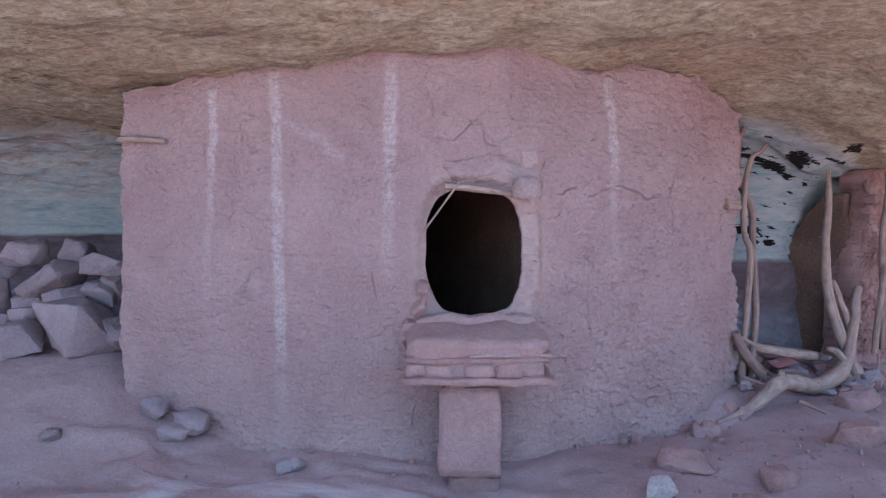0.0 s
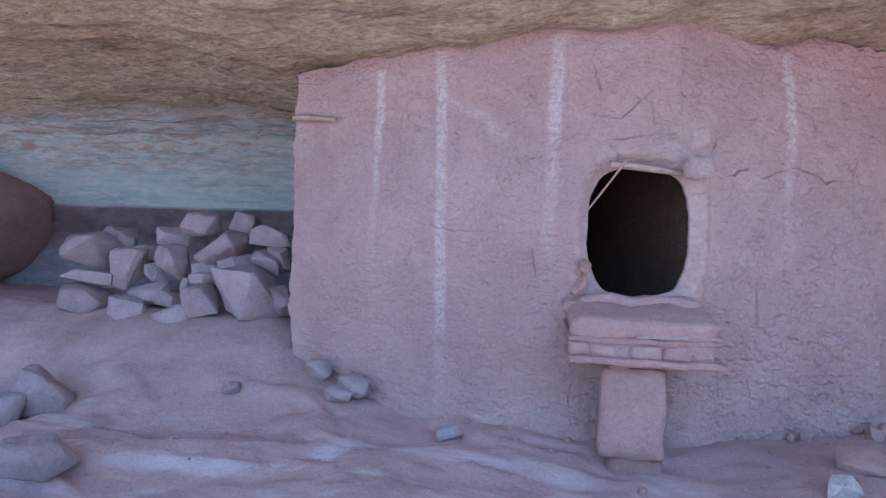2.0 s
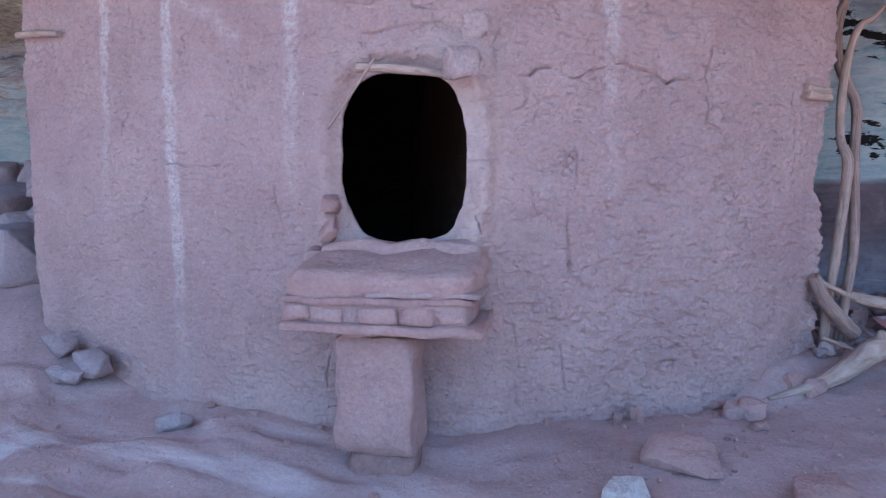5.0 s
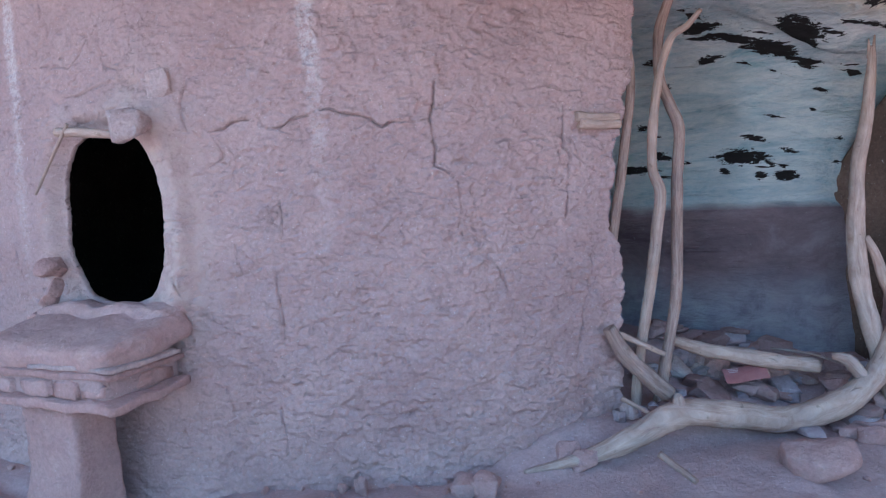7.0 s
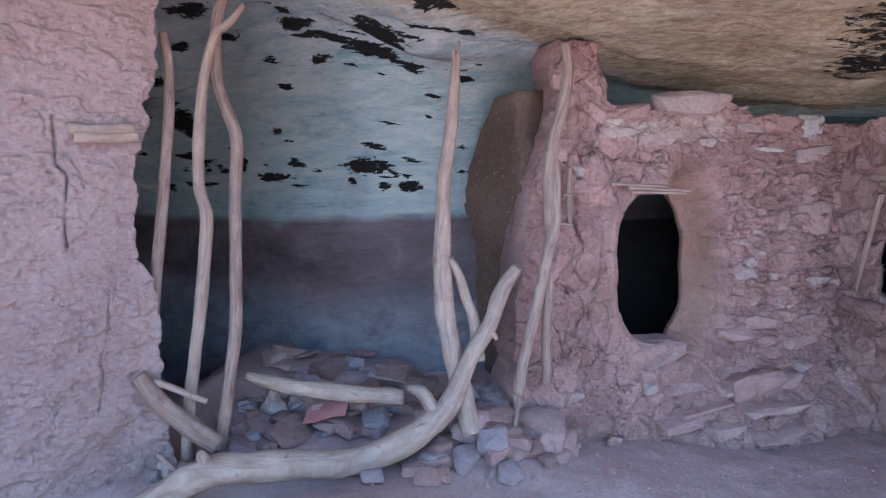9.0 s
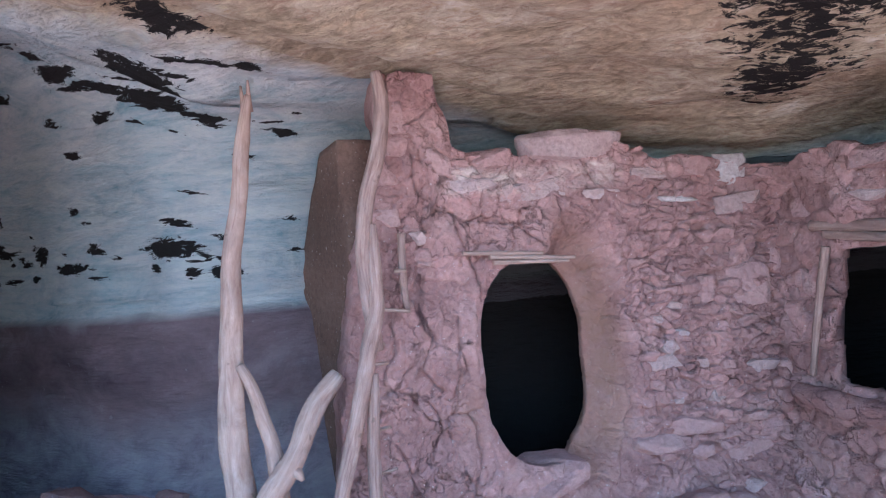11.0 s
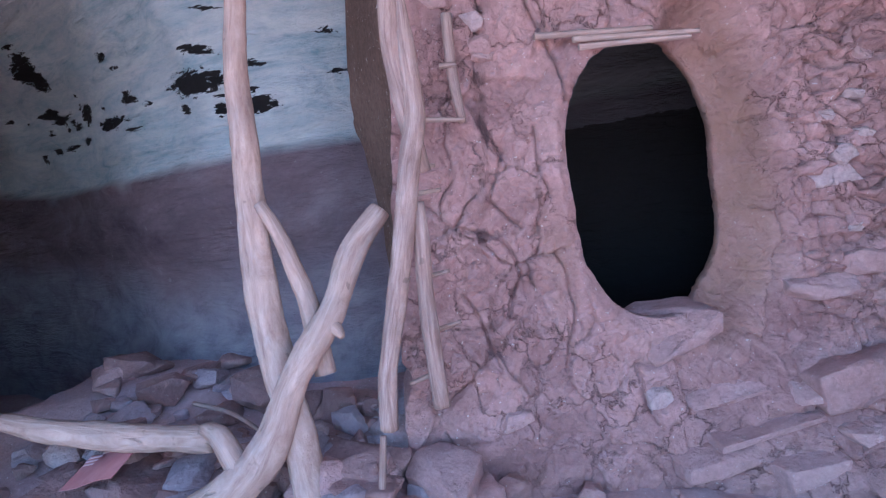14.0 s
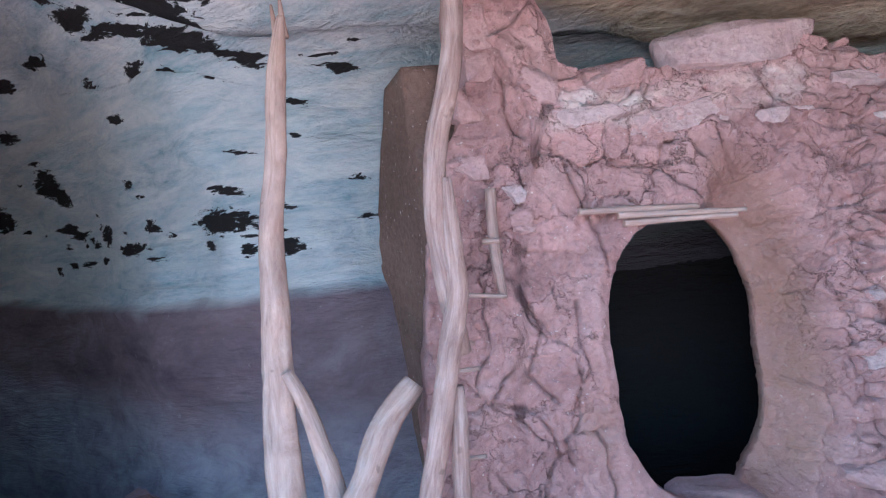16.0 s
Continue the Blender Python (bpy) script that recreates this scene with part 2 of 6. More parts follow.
def wood_material(name, dark, mid, light):
    m, nt, b = material(name, 0.8)
    along, around = attribute(nt, "along"), attribute(nt, "around")
    mix = nt.nodes.new("ShaderNodeCombineXYZ")
    nt.links.new(maths(nt, "MULTIPLY", along, 3.0), mix.inputs[0])
    nt.links.new(maths(nt, "MULTIPLY", around, 4.5), mix.inputs[1])
    grain = noise_tex(nt, mix.outputs[0], 3.0, 8, 0.7, 0.5)
    col = ramp(nt, grain, [(0.28, dark), (0.5, mid), (0.72, light)])
    patch = ramp(nt, noise_tex(nt, coords(nt), 7, 5, 0.65), [(0.35, (0.4, 0.4, 0.42)), (0.65, (0.62, 0.59, 0.57))])
    col = blend(nt, 0.6, col, patch, "OVERLAY")
    mix2 = nt.nodes.new("ShaderNodeCombineXYZ")
    nt.links.new(maths(nt, "MULTIPLY", along, 2.2), mix2.inputs[0])
    nt.links.new(maths(nt, "MULTIPLY", around, 8.0), mix2.inputs[1])
    checks = ramp(nt, noise_tex(nt, mix2.outputs[0], 3.0, 4, 0.6, 0.3), [(0.27, (1, 1, 1)), (0.33, (0, 0, 0))])
    col = blend(nt, maths(nt, "MULTIPLY", checks, 0.65), col, (0.10, 0.07, 0.055))
    knots = ramp(nt, noise_tex(nt, coords(nt), 26, 2, 0.5), [(0.70, (0, 0, 0)), (0.75, (1, 1, 1))])
    col = blend(nt, maths(nt, "MULTIPLY", knots, 0.5), col, (0.13, 0.09, 0.07))
    info = nt.nodes.new("ShaderNodeObjectInfo")
    col = blend(nt, maths(nt, "MULTIPLY", info.outputs["Random"], 0.25), col, dark)
    nt.links.new(col, b.inputs["Base Color"])
    bump(nt, b, maths(nt, "SUBTRACT", maths(nt, "ADD", grain, maths(nt, "MULTIPLY", noise_tex(nt, coords(nt), 60, 5, 0.7), 0.5)), checks), 0.7, 0.009)
    return m


WOOD = wood_material("weathered_grey_wood", (0.18, 0.11, 0.09), (0.33, 0.23, 0.195), (0.49, 0.375, 0.33))
PALE_WOOD = wood_material("bleached_pale_wood", (0.26, 0.165, 0.135), (0.42, 0.305, 0.255), (0.55, 0.43, 0.37))
RED_CARD, nt_card, b_card = material("faded_red_card", 0.7)
nt_card.links.new(ramp(nt_card, noise_tex(nt_card, coords(nt_card), 12, 5), [(0.3, (0.34, 0.13, 0.13)), (0.7, (0.46, 0.22, 0.21))]), b_card.inputs["Base Color"])
CARD_INK, nt_ink, b_ink = material("pale_card_print", 0.7)
b_ink.inputs["Base Color"].default_value = (0.6, 0.42, 0.42, 1)


# ---- numeric helpers ----
def smooth(x):
    x = np.clip(x, 0, 1)
    return x * x * (3 - 2 * x)


def value_noise(x, y, seed):
    """Smooth noise in -1..1 on arrays."""
    xi, yi = np.floor(x).astype(np.int64), np.floor(y).astype(np.int64)
    fx, fy = smooth(x - xi), smooth(y - yi)

    def h(a, b):
        n = (a * 374761393 + b * 668265263 + seed * 974634777) & 0x7FFFFFFF
        n = ((n ^ (n >> 13)) * 1274126177) & 0x7FFFFFFF
        return ((n ^ (n >> 16)) & 0xFFFF) / 32767.5 - 1

    return (h(xi, yi) * (1 - fx) + h(xi + 1, yi) * fx) * (1 - fy) + (h(xi, yi + 1) * (1 - fx) + h(xi + 1, yi + 1) * fx) * fy


def fbm(x, y, seed, octaves=4, gain=0.5):
    total, amp = 0, 1.0
    for k in range(octaves):
        total, amp, x, y = total + amp * value_noise(x, y, seed + k * 17), amp * gain, x * 2.03, y * 2.03
    return total


def worley(x, y, seed):
    """Nearest and second distance to scattered points, and the nearest one's own number 0..1."""
    xi, yi = np.floor(x).astype(np.int64), np.floor(y).astype(np.int64)
    one, two, own = np.full(x.shape, 9.0), np.full(x.shape, 9.0), np.zeros(x.shape)
    for a in (-1, 0, 1):
        for b in (-1, 0, 1):
            cx_, cy_ = xi + a, yi + b
            n = (cx_ * 374761393 + cy_ * 668265263 + seed * 974634777) & 0x7FFFFFFF
            n = ((n ^ (n >> 13)) * 1274126177) & 0x7FFFFFFF
            px, py, pr = cx_ + (n & 0xFFF) / 4096, cy_ + ((n >> 12) & 0xFFF) / 4096, ((n >> 5) & 0xFF) / 255
            d = np.hypot(x - px, y - py)
            near = d < one
            two = np.where(near, one, np.minimum(two, d))
            own = np.where(near, pr, own)
            one = np.where(near, d, one)
    return one, two, own


def near_line(u, z, points, seed=0, wander=0.02):
    """Distance of arrays of points from a wandering polyline."""
    rng = np.random.RandomState(seed)
    fine = []
    for a, b in zip(points[:-1], points[1:]):
        a, b = np.array(a, float), np.array(b, float)
        n = max(2, int(np.linalg.norm(b - a) / 0.05))
        for k in range(n):
            fine.append(a + (b - a) * k / n + rng.uniform(-wander, wander, 2))
    fine.append(np.array(points[-1], float))
    best = np.full(u.shape, 9.0)
    low, high = np.min(fine, 0) - 0.1, np.max(fine, 0) + 0.1
    close = (u > low[0]) & (u < high[0]) & (z > low[1]) & (z < high[1])
    u, z, near = u[close], z[close], np.full(int(close.sum()), 9.0)
    for a, b in zip(fine[:-1], fine[1:]):
        d = b - a
        s = np.clip(((u - a[0]) * d[0] + (z - a[1]) * d[1]) / max(d @ d, 1e-9), 0, 1)
        near = np.minimum(near, np.hypot(u - a[0] - s * d[0], z - a[1] - s * d[1]))
    best[close] = near
    return best


def mesh_object(name, verts, faces, mat, parent=None, smooth_shade=True, attributes=None):
    me = bpy.data.meshes.new(name)
    me.from_pydata(np.asarray(verts, float).tolist(), [], np.asarray(faces).tolist() if not isinstance(faces, list) else faces)
    if smooth_shade:
        me.polygons.foreach_set("use_smooth", np.ones(len(me.polygons), bool))
    for key, values in (attributes or {}).items():
        me.attributes.new(key, "FLOAT", "POINT").data.foreach_set("value", np.asarray(values, np.float32))
    me.materials.append(mat)
    me.update()
    ob = new(name, me)
    ob.parent = parent
    return ob


def part(name, bm, mat, parent, label=""):
    me = bpy.data.meshes.new(name)
    bm.to_mesh(me)
    bm.free()
    me.materials.append(mat)
    ob = new(name, me)
    ob.parent = parent
    return tagged(ob, label)


# ---- ground ----
def ground_height(x, y):
    x, y = np.asarray(x, float), np.asarray(y, float)
    z = 0.0 + 0.17 * smooth((y - 1.9) / 1.4)
    z = z + 0.43 * smooth((-0.9 - x) / 1.3) * smooth((y - 2.75) / 1.1)
    mound = smooth((x - 0.7) / 0.9) * (1 - smooth((x - 2.8) / 0.5)) * smooth((y - 3.55) / 0.6)
    beyond = 0.794 * (y - 3.928) - 0.608 * (x - 1.876)
    z = z + 0.06 * mound + smooth((x - 1.2) / 0.5) * (1 - smooth((x - 2.85) / 0.3)) * (0.10 * smooth(beyond / 0.2) + 0.15 * smooth((beyond - 0.25) / 0.5))
    z = z + 0.09 * np.exp(-((x - 2.93) / 0.24) ** 2 - ((y - 4.68) / 0.17) ** 2)
    z = z - 0.09 * smooth((x - 3.3) / 0.9) - 0.1 * smooth((x - 2.4) / 0.8) * (1 - smooth((y - 3.9) / 0.7))
    z = z - 0.07 * np.exp(-((x - 0.15) / 0.6) ** 2 - ((y - 2.9) / 0.35) ** 2)
    z = z - 0.06 * smooth((0.5 - y) / 3) - 5.0 * smooth((-5.5 - y) / 6)
    return z


def ground_detail(x, y):
    ridged = 1 - np.abs(fbm(x * 0.9, y * 2.6, 5, 4))
    left = smooth((0.9 - x) / 1.6)
    return 0.010 * fbm(x * 3, y * 3, 3, 5, 0.6) + 0.006 * smooth((fbm(x * 9, y * 14, 4, 3) - 0.25) / 0.25) + 0.05 * left * (smooth((ridged - 0.45) / 0.5) - 0.5) * smooth((y - 0.0) / 1.0) * (1 - smooth((y - 3.1) / 0.3))


def spread(lo, hi, fine_lo, fine_hi, step, far_step):
    a = np.arange(fine_lo, fine_hi, step)
    left, right, s = [], [], far_step
    p = fine_lo
    while p > lo:
        p -= s
        s *= 1.25
        left.append(p)
    p, s = fine_hi, far_step
    while p < hi:
        right.append(p)
        p += s
        s *= 1.25
    return np.array(left[::-1] + a.tolist() + right)


def grid_faces(nu, nv, keep=None):
    i, j = np.meshgrid(np.arange(nu - 1), np.arange(nv - 1), indexing="ij")
    a = (i * nv + j).ravel()
    f = np.stack([a, a + nv, a + nv + 1, a + 1], 1)
    return f if keep is None else f[keep.ravel()]


gx, gy = spread(-400, 400, -5.0, 5.6, 0.025, 0.1), spread(-400, 30, 0.6, 6.4, 0.025, 0.1)
GX, GY = np.meshgrid(gx, gy, indexing="ij")
GZ = ground_height(GX, GY) + ground_detail(GX, GY)
ground = mesh_object("ground", np.stack([GX, GY, GZ], -1).reshape(-1, 3), grid_faces(len(gx), len(gy)), GROUND, attributes={"bare": (smooth((1.2 - GX) / 2) * smooth((3.3 - GY) / 0.6)).ravel()})
tagged(ground, "dusty pink ground of trodden dirt and bare rock ridges", "ground", kind="structure")


def ground_at(x, y):
    return float(ground_height(x, y) + ground_detail(np.array([x]), np.array([y]))[0])


# ---- cliff overhang ----
# soot patches on the face, along the ridge and over the window: place along the cliff, height up its face, half sizes
SOOT_FACE = [(2.30, 0.25, 0.137, 0.046), (2.38, 0.15, 0.033, 0.029), (2.50, 0.15, 0.068, 0.039), (2.43, 0.22, 0.033, 0.016), (1.54, 0.26, 0.056, 0.047), (1.77, 0.19, 0.125, 0.027),
        (1.27, 0.29, 0.123, 0.014), (1.18, 0.49, 0.107, 0.047), (0.67, 0.41, 0.094, 0.075), (2.43, 0.71, 0.034, 0.014), (2.64, 0.65, 0.034, 0.021), (1.81, 0.42, 0.037, 0.015),
        (1.87, 0.37, 0.033, 0.014), (1.22, 0.45, 0.062, 0.053)]
SOOT_RIDGE = [(1.13, 0.76, 0.070, 0.030), (1.66, 0.91, 0.111, 0.038), (1.36, 0.89, 0.066, 0.041), (2.03, 1.12, 0.106, 0.043), (2.12, 0.98, 0.107, 0.033), (2.27, 0.90, 0.110, 0.039),
        (2.43, 0.89, 0.113, 0.045), (2.56, 0.83, 0.104, 0.045), (2.78, 1.47, 0.106, 0.077), (2.51, 1.12, 0.108, 0.129), (2.85, 1.27, 0.051, 0.058), (2.00, 0.91, 0.014, 0.028),
        (1.63, 1.20, 0.146, 0.072), (2.78, 0.79, 0.037, 0.019), (2.40, 0.85, 0.142, 0.050), (2.16, 0.92, 0.131, 0.025), (2.74, 1.27, 0.100, 0.043), (2.77, 0.78, 0.054, 0.015)]
SOOT_SMEAR = [(4.34, 2.05, 0.274, 0.436), (4.38, 1.55, 0.181, 0.313), (4.33, 2.36, 0.153, 0.367)]
ARC0 = 1.4
CLIFF_X = [-12, -6, -4, -2, 0, 0.9, 1.4, 1.9, 2.3, 2.65, 2.85, 3.0, 3.3, 3.8, 4.4, 5.4, 12]
CLIFF_Y = [4.0, 4.8, 5.1, 5.4, 5.65, 5.58, 5.42, 5.2, 5.11, 5.2, 5.35, 5.5, 5.75, 5.95, 5.95, 5.75, 5.3]
BAND_X, BAND_Z = [-2, 0, 1, 12], [1.35, 1.25, 1.14, 1.12]
RISE_X = [-3, -2, -1, 0, 1, 1.8, 2.2, 2.63, 3.0, 3.4, 4.4, 6]
RISE = [0.98, 0.80, 0.88, 0.95, 1.06, 1.02, 0.97, 0.80, 0.76, 0.70, 0.53, 0.5]
OUT_Z = [0.0, 0.06, 0.22, 0.45, 0.65, 0.78, 0.88, 0.98, 1.06, 1.25, 1.7, 2.5, 3.6, 5.0, 40.0]
OUT_Y = [0.0, 0.02, 0.06, 0.15, 0.30, 0.60, 1.2, 1.95, 2.6, 3.2, 3.8, 4.6, 5.4, 5.7, 4.5]
# the face is steeper over the open room
STEEP_Y = [0.0, 0.0, 0.01, 0.05, 0.11, 0.18, 0.32, 0.75, 1.70, 2.9, 3.7, 4.6, 5.4, 5.7, 4.5]


def cliff_back(x):
    return np.interp(x, CLIFF_X, CLIFF_Y)


cx = spread(-40, 40, -6.0, 6.0, 0.03, 0.1)
levels = np.concatenate([np.linspace(-1.4, 0, 45), np.interp(np.linspace(0, 1, 190), np.linspace(0, 1, len(OUT_Z)), OUT_Z)[1:]])
CX, CS = np.meshgrid(cx, levels, indexing="ij")
band = np.interp(CX, BAND_X, BAND_Z)
steep = smooth((CX - 0.6) / 1.0)
reach = np.interp(CS, OUT_Z, OUT_Y) * (1 - steep) + np.interp(CS, OUT_Z, STEEP_Y) * steep
length = np.hypot(np.diff(reach, axis=1), np.diff(CS, axis=1))
# overhang's unseen front edge is cut back at right to let sunlight in
reach = np.minimum(reach, 1.7) + np.maximum(reach - 1.7, 0) * np.interp(CX, [-5, -2.5, 1.5, 2.4, 3.0, 3.5], [0.8, 1.08, 1.08, 0.82, 0.6, 0.36])
CY = cliff_back(CX) - reach + np.where(CS < 0, -0.05 - 0.12 * smooth(-CS / 1.2), 0)
CZ = band + CS + (np.interp(CX, RISE_X, RISE) - 1) * np.clip(CS, 0, 1) * (1 - smooth((CS - 1.1) / 0.4))
arc = np.concatenate([np.zeros((len(cx), 1)), np.cumsum(length, axis=1)], axis=1)
bumps = 0.06 * fbm(CX * 0.8, arc * 1.6, 21, 4) + 0.025 * fbm(CX * 2.5, arc * 6, 22, 4, 0.6)
bumps += 0.03 * smooth(np.abs(fbm(CX * 0.5 + 3, arc * 3.5, 27, 3)) * 2) * (CS > 0.05)
CY = CY - bumps * np.where(CS < 1.2, 0.8, 0.3)
CZ = CZ + bumps * np.where(CS > 0.5, 0.9, 0.15)
soot = np.zeros_like(CX)
for x0, s0, wx, ws, k in [(*p, 0.97) for p in SOOT_FACE + SOOT_RIDGE] + [(*p, 0.74) for p in SOOT_SMEAR]:
    soot = np.maximum(soot, k * np.exp(-(((CX - x0) / wx) ** 2 + ((arc - ARC0 - s0) / ws) ** 2) ** 1.5))
flecks = np.random.RandomState(12)
for k in range(70):
    x0 = flecks.uniform(0.8, 2.95)
    ridge = np.interp(x0, [1.6, 2.0, 2.3, 2.65, 3.0], [1.15, 1.05, 0.9, 0.82, 0.8])
    s0 = flecks.choice([flecks.normal(0.24, 0.07), ridge + flecks.normal(0.0, 0.04), ridge + abs(flecks.normal(0.2, 0.12)), flecks.uniform(0.1, 0.8)])
    wx, ws = flecks.uniform(0.018, 0.07), flecks.uniform(0.007, 0.018)
    soot = np.maximum(soot, 0.95 * np.exp(-(((CX - x0) / wx) ** 2 + ((arc - ARC0 - s0) / ws) ** 2) ** 1.5))
# cliff inside the rooms is blackened to stand in for their shade
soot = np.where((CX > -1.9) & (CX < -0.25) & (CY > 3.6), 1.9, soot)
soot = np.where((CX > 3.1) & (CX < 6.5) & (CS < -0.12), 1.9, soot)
room_shade = smooth((CX - 3.05) / 0.2) * smooth((6.6 - CX) / 0.2) * smooth((0.75 - CS) / 0.2) + smooth((-0.15 - CX) / 0.2) * smooth((CX + 1.9) / 0.2) * (CY > 3.6)
white_to = np.interp(CX, [-3, -1, 1, 2.2, 3.0, 3.6, 4.2], [1.0, 1.0, 1.35, 1.4, 1.3, 0.9, 0.7])
white = 1 - smooth((arc - ARC0 - white_to + 0.2) / 0.5)
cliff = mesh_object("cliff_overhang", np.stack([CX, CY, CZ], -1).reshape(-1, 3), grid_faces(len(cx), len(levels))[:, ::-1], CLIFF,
                    attributes={"room_shade": room_shade.ravel(), "soot": soot.ravel(), "white": white.ravel(), "low": smooth((-CS + 0.012 * fbm(CX * 6, CS * 6, 8)) / 0.03).ravel(),
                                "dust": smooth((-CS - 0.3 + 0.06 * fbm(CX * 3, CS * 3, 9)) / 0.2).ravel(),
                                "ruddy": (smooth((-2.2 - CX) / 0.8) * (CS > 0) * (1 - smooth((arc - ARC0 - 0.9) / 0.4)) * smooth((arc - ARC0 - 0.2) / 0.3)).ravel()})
tagged(cliff, "overhanging sandstone cliff, pale and sooty below, tan above", "cliff", kind="structure")


# ---- masonry walls ----
class Plan:
    """A wall's line on the ground, by its length from the start."""

    def __init__(self, points):
        p = np.array(points, float)
        d = np.r_[0, np.cumsum(np.linalg.norm(np.diff(p, axis=0), axis=1))]
        self.length = d[-1]
        k = np.linspace(0, self.length, 400)
        q = np.stack([np.interp(k, d, p[:, 0]), np.interp(k, d, p[:, 1])], 1)
        w = np.hanning(31) if len(p) > 2 else np.ones(1)
        w /= w.sum()
        r = len(w) // 2
        pad = np.concatenate([q[:1] + (q[:1] - q[r:0:-1]), q, q[-1:] + (q[-1:] - q[-2:-2 - r:-1])]) if r else q
        q = np.stack([np.convolve(pad[:, n], w, "valid") for n in (0, 1)], 1)
        self.k, self.q = k, q
        t = np.gradient(q, axis=0)
        t /= np.linalg.norm(t, axis=1)[:, None]
        self.n = np.stack([t[:, 1], -t[:, 0]], 1)

    def at(self, u):
        k, q = self.k, self.q
        edge = np.clip(u, 0, self.length)
        over = u - edge
        n = [np.interp(edge, k, self.n[:, a]) for a in (0, 1)]
        return np.interp(edge, k, q[:, 0]) - over * n[1], np.interp(edge, k, q[:, 1]) + over * n[0], n[0], n[1]

    def u_of_x(self, x):
        return float(np.interp(x, self.q[:, 0], self.k))

    def place(self, u, z, out=0.0):
        x, y, nx, ny = (float(v) for v in self.at(np.array(u)))
        return Vector((x + nx * out, y + ny * out, z))

    def turn(self, u):
        x, y, nx, ny = self.at(np.array(u))
        return math.degrees(math.atan2(float(nx), -float(ny)))


def hole_value(u, z, hole):
    """Below 1 inside a rounded opening (centre u, z, half width, half height, squareness, skew)."""
    cu, cz, hw, hh, p, skew = hole
    a = (u - cu - skew * (z - cz)) / hw
    return (np.abs(a) ** p + np.abs((z - cz) / hh) ** p) ** (1 / p)


def wall_mesh(name, plan, left, right, bottom, top, step, thick, relief, mat, hole=None, paint=None, rim_depth=0.06, flare=1.6):
    """A thick wall on a plan line. left, right: functions of z; bottom, top: functions of u; relief(u, z): how far the face stands out."""
    u0, u1 = left(1.0), right(1.0)
    nu, nv = int((u1 - u0) / step), int((top((u0 + u1) / 2) - bottom((u0 + u1) / 2)) / step)
    S, V = np.meshgrid(np.linspace(0, 1, nu), np.linspace(0, 1, nv), indexing="ij")
    U = u0 + S * (u1 - u0)
    Z = bottom(U) + V * (top(U) - bottom(U))
    l, r = left(Z), right(Z)
    U = l + S * (r - l)
    keep = None
    if hole:
        h = hole_value(U, Z, hole)
        ring = 1.0 + 0.02 * fbm(U * 14, Z * 14, 40, 3)
        inside = h < ring
        # pull the vertices beside the opening on to its rim
        touch = np.zeros_like(inside)
        touch[1:-1, 1:-1] = inside[1:-1, 1:-1] & ~(inside[2:, 1:-1] & inside[:-2, 1:-1] & inside[1:-1, 2:] & inside[1:-1, :-2] & inside[2:, 2:] & inside[:-2, :-2] & inside[2:, :-2] & inside[:-2, 2:])
        k = np.where(touch, ring / np.maximum(h, 0.2), 1.0)
        cu, cz, skew = hole[0], hole[1], hole[5]
        Zn = cz + (Z - cz) * k
        Un = cu + skew * (Zn - cz) + (U - cu - skew * (Z - cz)) * k
        U, Z = np.where(touch, Un, U), np.where(touch, Zn, Z)
        solid = ~inside | touch
        keep = solid[:-1, :-1] & solid[1:, :-1] & solid[:-1, 1:] & solid[1:, 1:]
        keep &= ~(touch[:-1, :-1] & touch[1:, :-1] & touch[:-1, 1:] & touch[1:, 1:])
    X, Y, NX, NY = plan.at(U)
    D = relief(U, Z)
    Ub, Zb = U, Z
    if hole:
        wide = np.where(touch, flare, 1.0)
        Zb = cz + (Z - cz) * wide
        Ub = cu + skew * (Zb - cz) + (U - cu - skew * (Z - cz)) * wide
    XB, YB, NXB, NYB = plan.at(Ub)
    lip = D - (np.where(touch, rim_depth, 0) if hole else 0)
    front = np.stack([X + NX * D, Y + NY * D, Z], -1).reshape(-1, 3)
    back = np.stack([XB - NXB * thick, YB - NYB * thick, Zb], -1).reshape(-1, 3)
    f = grid_faces(nu, nv, keep)
    n = nu * nv
    e = np.concatenate([f[:, [0, 1]], f[:, [1, 2]], f[:, [2, 3]], f[:, [3, 0]]])
    key = np.sort(e, 1) @ np.array([n, 1])
    _, first, counts = np.unique(key, return_index=True, return_counts=True)
    rim = e[first[counts == 1]]
    inner = np.stack([X + NX * lip, Y + NY * lip, Z], -1).reshape(-1, 3)
    mid = np.where(np.repeat((touch if hole else np.zeros_like(U, bool)).reshape(-1, 1), 3, 1), inner, (front + back) / 2) + np.random.RandomState(3).normal(0, 1, front.shape) * (0.0006 if hole else 0.004)
    strips = np.concatenate([np.stack([rim[:, 1], rim[:, 0], rim[:, 0] + n, rim[:, 1] + n], 1), np.stack([rim[:, 1] + n, rim[:, 0] + n, rim[:, 0] + 2 * n, rim[:, 1] + 2 * n], 1)])
    verts = np.concatenate([front, mid, back])
    ci, cj = np.unique(np.r_[0:nu:8, nu - 1]), np.unique(np.r_[0:nv:8, nv - 1])
    A, B = np.meshgrid(np.arange(len(ci) - 1), np.arange(len(cj) - 1), indexing="ij")
    quad = [ci[A + a] * nv + cj[B + b] for a, b in ((0, 0), (0, 1), (1, 1), (1, 0))]
    rear = np.stack([q.ravel() for q in quad], 1)
    if hole:
        rear = rear[(h.ravel()[rear] > flare - 0.15).all(1)]
    faces = np.concatenate([f, strips, rear + 2 * n])
    used = np.unique(faces)
    remap = np.zeros(3 * n, np.int64)
